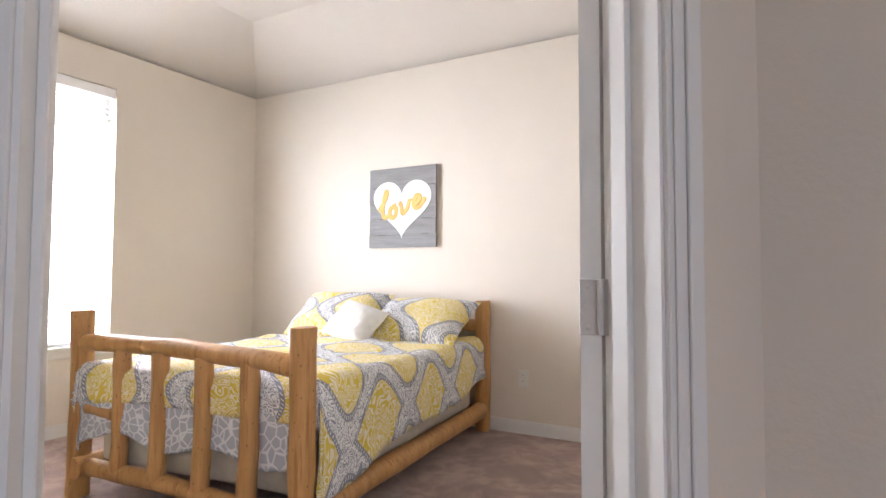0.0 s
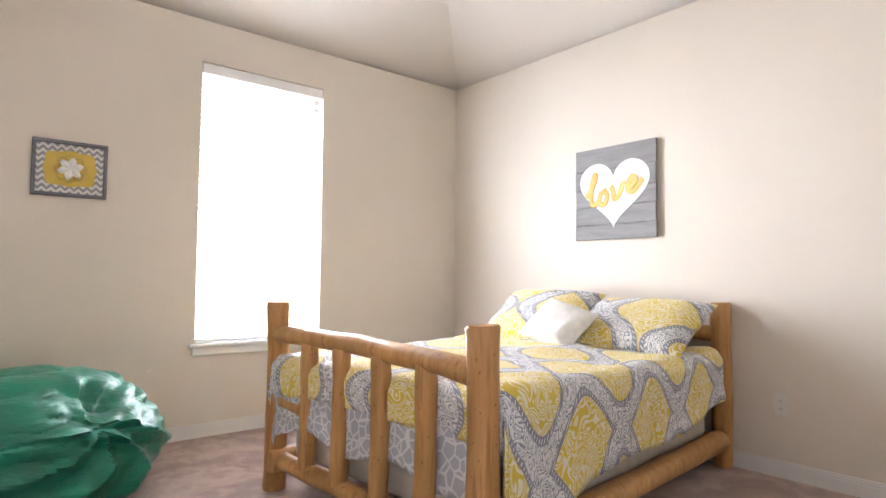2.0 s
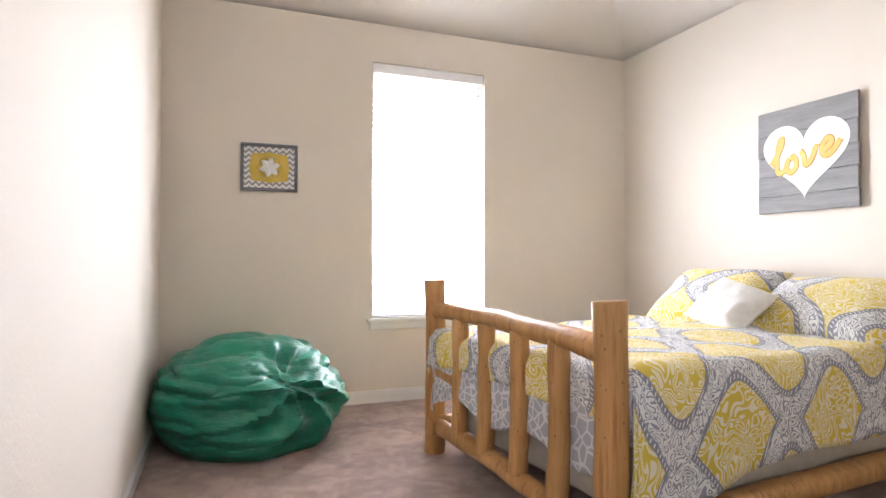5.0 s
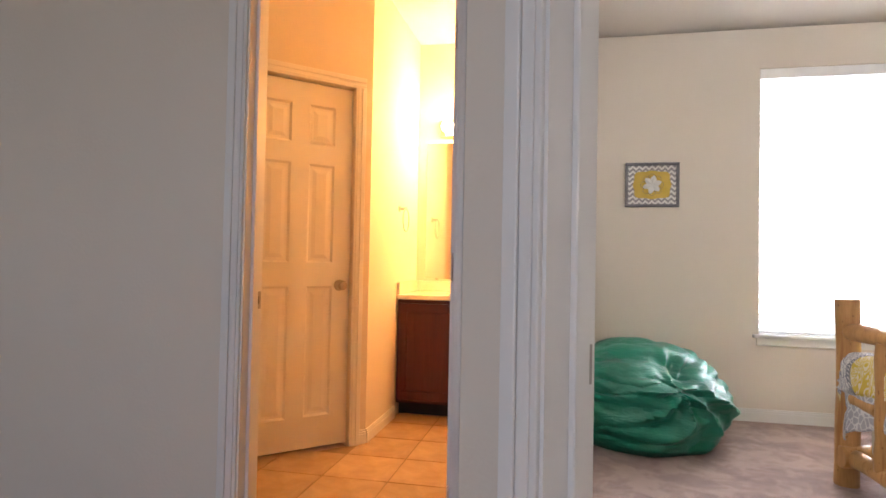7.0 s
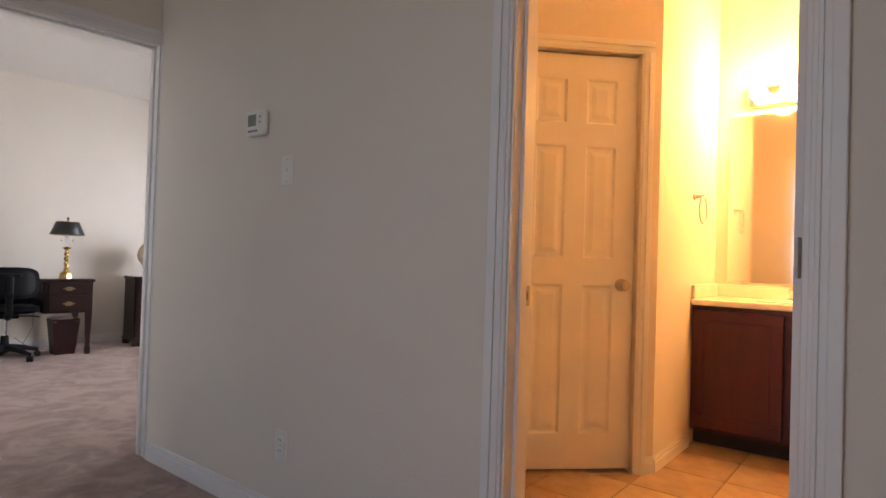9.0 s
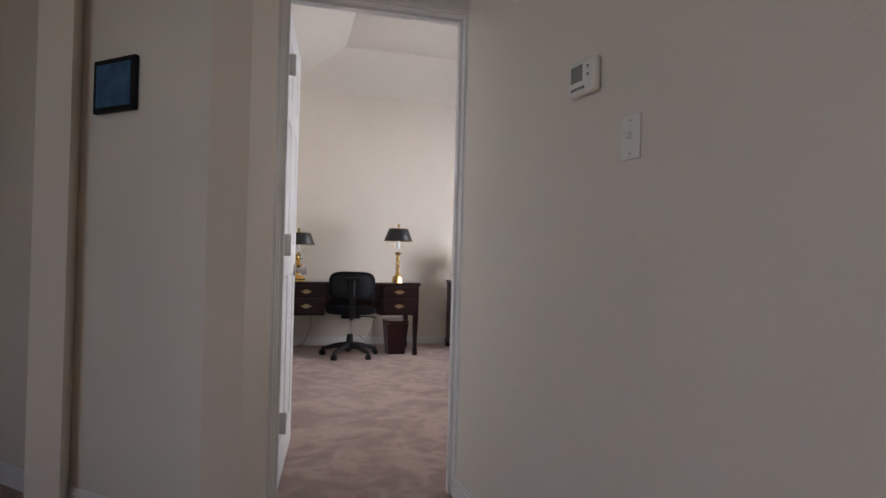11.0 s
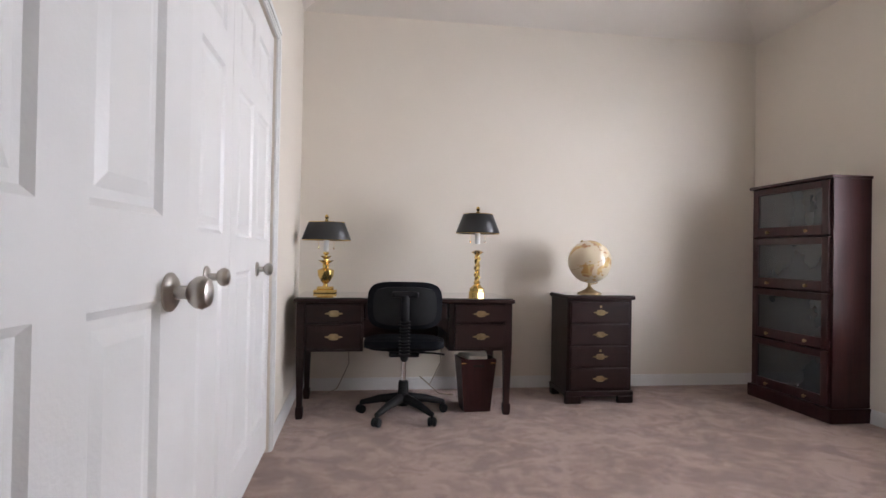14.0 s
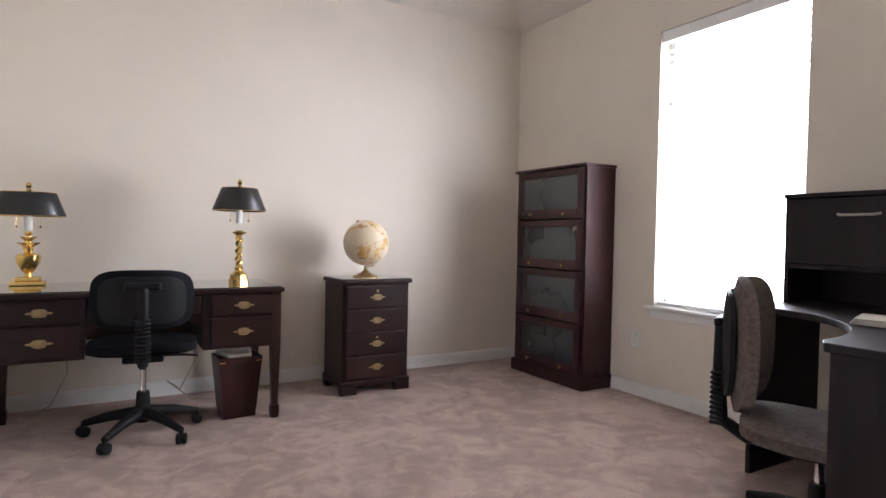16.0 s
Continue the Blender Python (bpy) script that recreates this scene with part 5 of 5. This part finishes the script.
def task_chair(m, label, fabric, seat_z, back_rz, tall):
    root = thing("office_chair", label, "office chair", m, "office chairs")
    for k in range(5):
        a = 2 * math.pi * k / 5 + 0.35
        c, s = math.cos(a), math.sin(a)
        arm = part("base_arm", tube([(0.03 * c, 0.03 * s, 0.115), (0.15 * c, 0.15 * s, 0.10), (0.27 * c, 0.27 * s, 0.068)], 0.02, 10, taper=[0.03, 0.024, 0.016]), BLACKP, root, smooth=True)
        ca = part("caster", turned([(0.012, -0.026), (0.025, -0.022), (0.027, -0.008), (0.02, -0.004), (0.02, 0.004), (0.027, 0.008), (0.025, 0.022), (0.012, 0.026)], 16, pose(0.27 * c, 0.27 * s, 0.028, 90, 0, 20 * k)), BLACKP, arm, smooth=True)
        part("caster_stem", tube([(0.27 * c, 0.27 * s, 0.03), (0.27 * c, 0.27 * s, 0.075)], 0.009, 8), BLACKP, arm)
    part("column_sleeve", turned([(0.034, 0.07), (0.036, 0.09), (0.03, 0.21), (0.026, 0.22)], 18), BLACKP, root, smooth=True)
    part("gas_lift", tube([(0, 0, 0.21), (0, 0, seat_z - 0.06)], 0.014, 14), CHROME, root, "chrome gas lift", True)
    part("seat_plate", box(-0.09, 0.09, -0.1, 0.12, seat_z - 0.075, seat_z - 0.045, 0.01, 2), BLACKP, root)
    part("lever", tube([(0.06, 0, seat_z - 0.06), (0.18, 0.01, seat_z - 0.065), (0.25, 0.015, seat_z - 0.075)], 0.006, 8), BLACKP, root)

    def cushion(w, h, d, mat_fn):
        bm = bmesh.new()
        bmesh.ops.create_cube(bm, size=2.0)
        bmesh.ops.subdivide_edges(bm, edges=bm.edges[:], cuts=9, use_grid_fill=True)
        for v in bm.verts:
            x, y, z = v.co
            L = (abs(x) ** 4 + abs(y) ** 4) ** 0.25
            q = max(abs(x), abs(y)) / L if L > 0 else 1
            edge = max(abs(x), abs(y))
            th = (1 - 0.55 * edge ** 5)
            v.co = mat_fn(Vector((x * q * w / 2, y * q * h / 2, z * d / 2 * th)))
        return bm
    part("seat", cushion(0.48, 0.46, 0.085, lambda v: Vector((v.x, v.y, v.z + seat_z + 0.02 * (v.y / 0.23) ** 2 * (1 if v.y < 0 else -0.9)))), fabric, root, smooth=True)
    bh = 0.27 if not tall else 0.46
    zc = seat_z + (0.28 if tall else 0.245)
    part("backrest", cushion(0.43, bh, 0.075, lambda v: Vector((v.x, -0.235 - v.z - 0.10 * (v.y / 0.5) ** 2 * 0.4 + 0.05 * (v.x / 0.2) ** 2, zc + v.y))), fabric, root, smooth=True)
    part("back_shell", cushion(0.36, bh * 0.8, 0.03, lambda v: Vector((v.x, -0.285 - v.z + 0.05 * (v.x / 0.2) ** 2, zc + v.y))), BLACKP, root, smooth=True)
    part("back_bracket", box(-0.075, 0.075, -0.325, -0.295, zc + 0.05, zc + 0.085, 0.012, 3), BLACKP, root)
    sp = part("back_spine", tube([(0, -0.02, seat_z - 0.065), (0, -0.22, seat_z - 0.055), (0, -0.30, seat_z - 0.01), (0, -0.312, seat_z + 0.1), (0, -0.308, zc + 0.06)], 0.024, 10), BLACKP, root, smooth=True)
    me = mesh_of("bellow_rib", box(-0.032, 0.032, -0.022, 0.022, -0.005, 0.005, 0.003, 1), BLACKP)
    for k in range(11):
        o = new("bellow_rib", me)
        o.parent, o.location = sp, (0, -0.316, seat_z - 0.02 + k * 0.018)
    return root


task_chair(OFFICE @ pose(-1.66, -6.45, 0, 0, 0, 176), "black office chair pushed up to the writing desk", BLACKF, 0.45, 0, False)
task_chair(OFFICE @ pose(-3.53, -4.25, 0, 0, 0, 24), "grey tweed office chair with black base at the computer desk", GREYF, 0.385, 0, True)

# corner computer desk and hutch by the office window
cd = thing("computer_desk", "espresso laminate corner desk with a curved front edge", "desk", OFFICE)
out = [(OWX + 0.02, -4.77), (-3.92, -4.77), (-3.90, -4.66)]
for k in range(13):
    out.append((-3.25 - 0.64 * math.cos(math.radians(90) * k / 12), -4.63 + 0.51 * math.sin(math.radians(90) * k / 12)))
out += [(-3.20, -4.09), (-3.20, OY - T - 0.02), (OWX + 0.02, OY - T - 0.02)]
part("desktop", prism(out, 0.715, 0.742, 0.003), ESPRESSO, cd)
part("end_panel", box(OWX + 0.03, -3.93, -4.75, -4.73, 0.0, 0.714), ESPRESSO, cd)
part("end_panel", box(-3.235, -3.215, -4.08, OY - T - 0.03, 0.0, 0.714), ESPRESSO, cd)
part("drawer_cabinet", box(-3.40, -3.236, -3.90, OY - T - 0.03, 0.02, 0.714, 0.003, 1), ESPRESSO, cd)
hu = thing("desk_hutch", "dark espresso desk hutch with a fold-down door", "hutch", OFFICE @ Matrix.Translation((OWX + 0.03, -4.745, 0.743)))
part("side", box(0, 0.30, 0, 0.018, 0, 0.475), ESPRESSO, hu)
part("side", box(0, 0.30, 0.60, 0.618, 0, 0.475), ESPRESSO, hu)
part("top", box(0, 0.31, -0.004, 0.622, 0.475, 0.495, 0.002, 1), ESPRESSO, hu)
part("shelf", box(0, 0.29, 0.018, 0.60, 0.16, 0.178), ESPRESSO, hu)
part("back", box(0, 0.008, 0.018, 0.60, 0, 0.475), ESPRESSO, hu)
d = part("flap_door", box(0.29, 0.306, 0.02, 0.598, 0.182, 0.47, 0.002, 1), ESPRESSO, hu)
part("handle", tube([(0.306, 0.22, 0.40), (0.328, 0.24, 0.395), (0.328, 0.36, 0.395), (0.306, 0.38, 0.40)], 0.006, 8), NICKEL, d, "satin nickel bow handle")
tw = thing("hutch_tower", "tall espresso tower shelf on the computer desk", "shelf unit", OFFICE @ Matrix.Translation((OWX + 0.03, -4.118, 0.743)))
part("side", box(0, 0.34, 0, 0.02, 0, 0.86), ESPRESSO, tw)
part("side", box(0, 0.34, 0.5, 0.52, 0, 0.86), ESPRESSO, tw)
part("top", box(0, 0.35, -0.004, 0.524, 0.86, 0.88, 0.002, 1), ESPRESSO, tw)
part("back", box(0, 0.01, 0.02, 0.5, 0, 0.86), ESPRESSO, tw)
for z in (0.28, 0.56):
    part("shelf", box(0.01, 0.33, 0.02, 0.5, z, z + 0.018), ESPRESSO, tw)
pa = thing("paper_stack", "small stack of cream papers on the computer desk", "papers", OFFICE @ pose(-3.80, -4.12, 0.743, 0, 0, 12))
for k in range(4):
    part("sheet", box(-0.105, 0.105, -0.14, 0.14, k * 0.006, k * 0.006 + 0.0055, 0.001, 1, m=pose(0, 0, 0, 0, 0, 3 * k - 4)), PAPER, pa)
co = thing("lamp_cord", "thin beige cord hanging behind the writing desk", "cord", OFFICE @ Matrix.Translation((0, -0.19, 0)))
part("cord", tube([(-2.0, -6.94, 0.6), (-1.98, -6.93, 0.2), (-1.9, -6.9, 0.05), (-1.82, -6.85, 0.12), (-1.95, -6.8, 0.01), (-2.05, -6.75, 0.008)], 0.004, 6), CORD, co)
co2 = thing("lamp_cord", "thin beige cord hanging behind the writing desk", "cord", OFFICE @ Matrix.Translation((0, -0.19, 0)))
part("cord", tube([(-1.3, -6.94, 0.65), (-1.32, -6.93, 0.2), (-1.24, -6.9, 0.03), (-1.15, -6.8, 0.008)], 0.004, 6), CORD, co2)
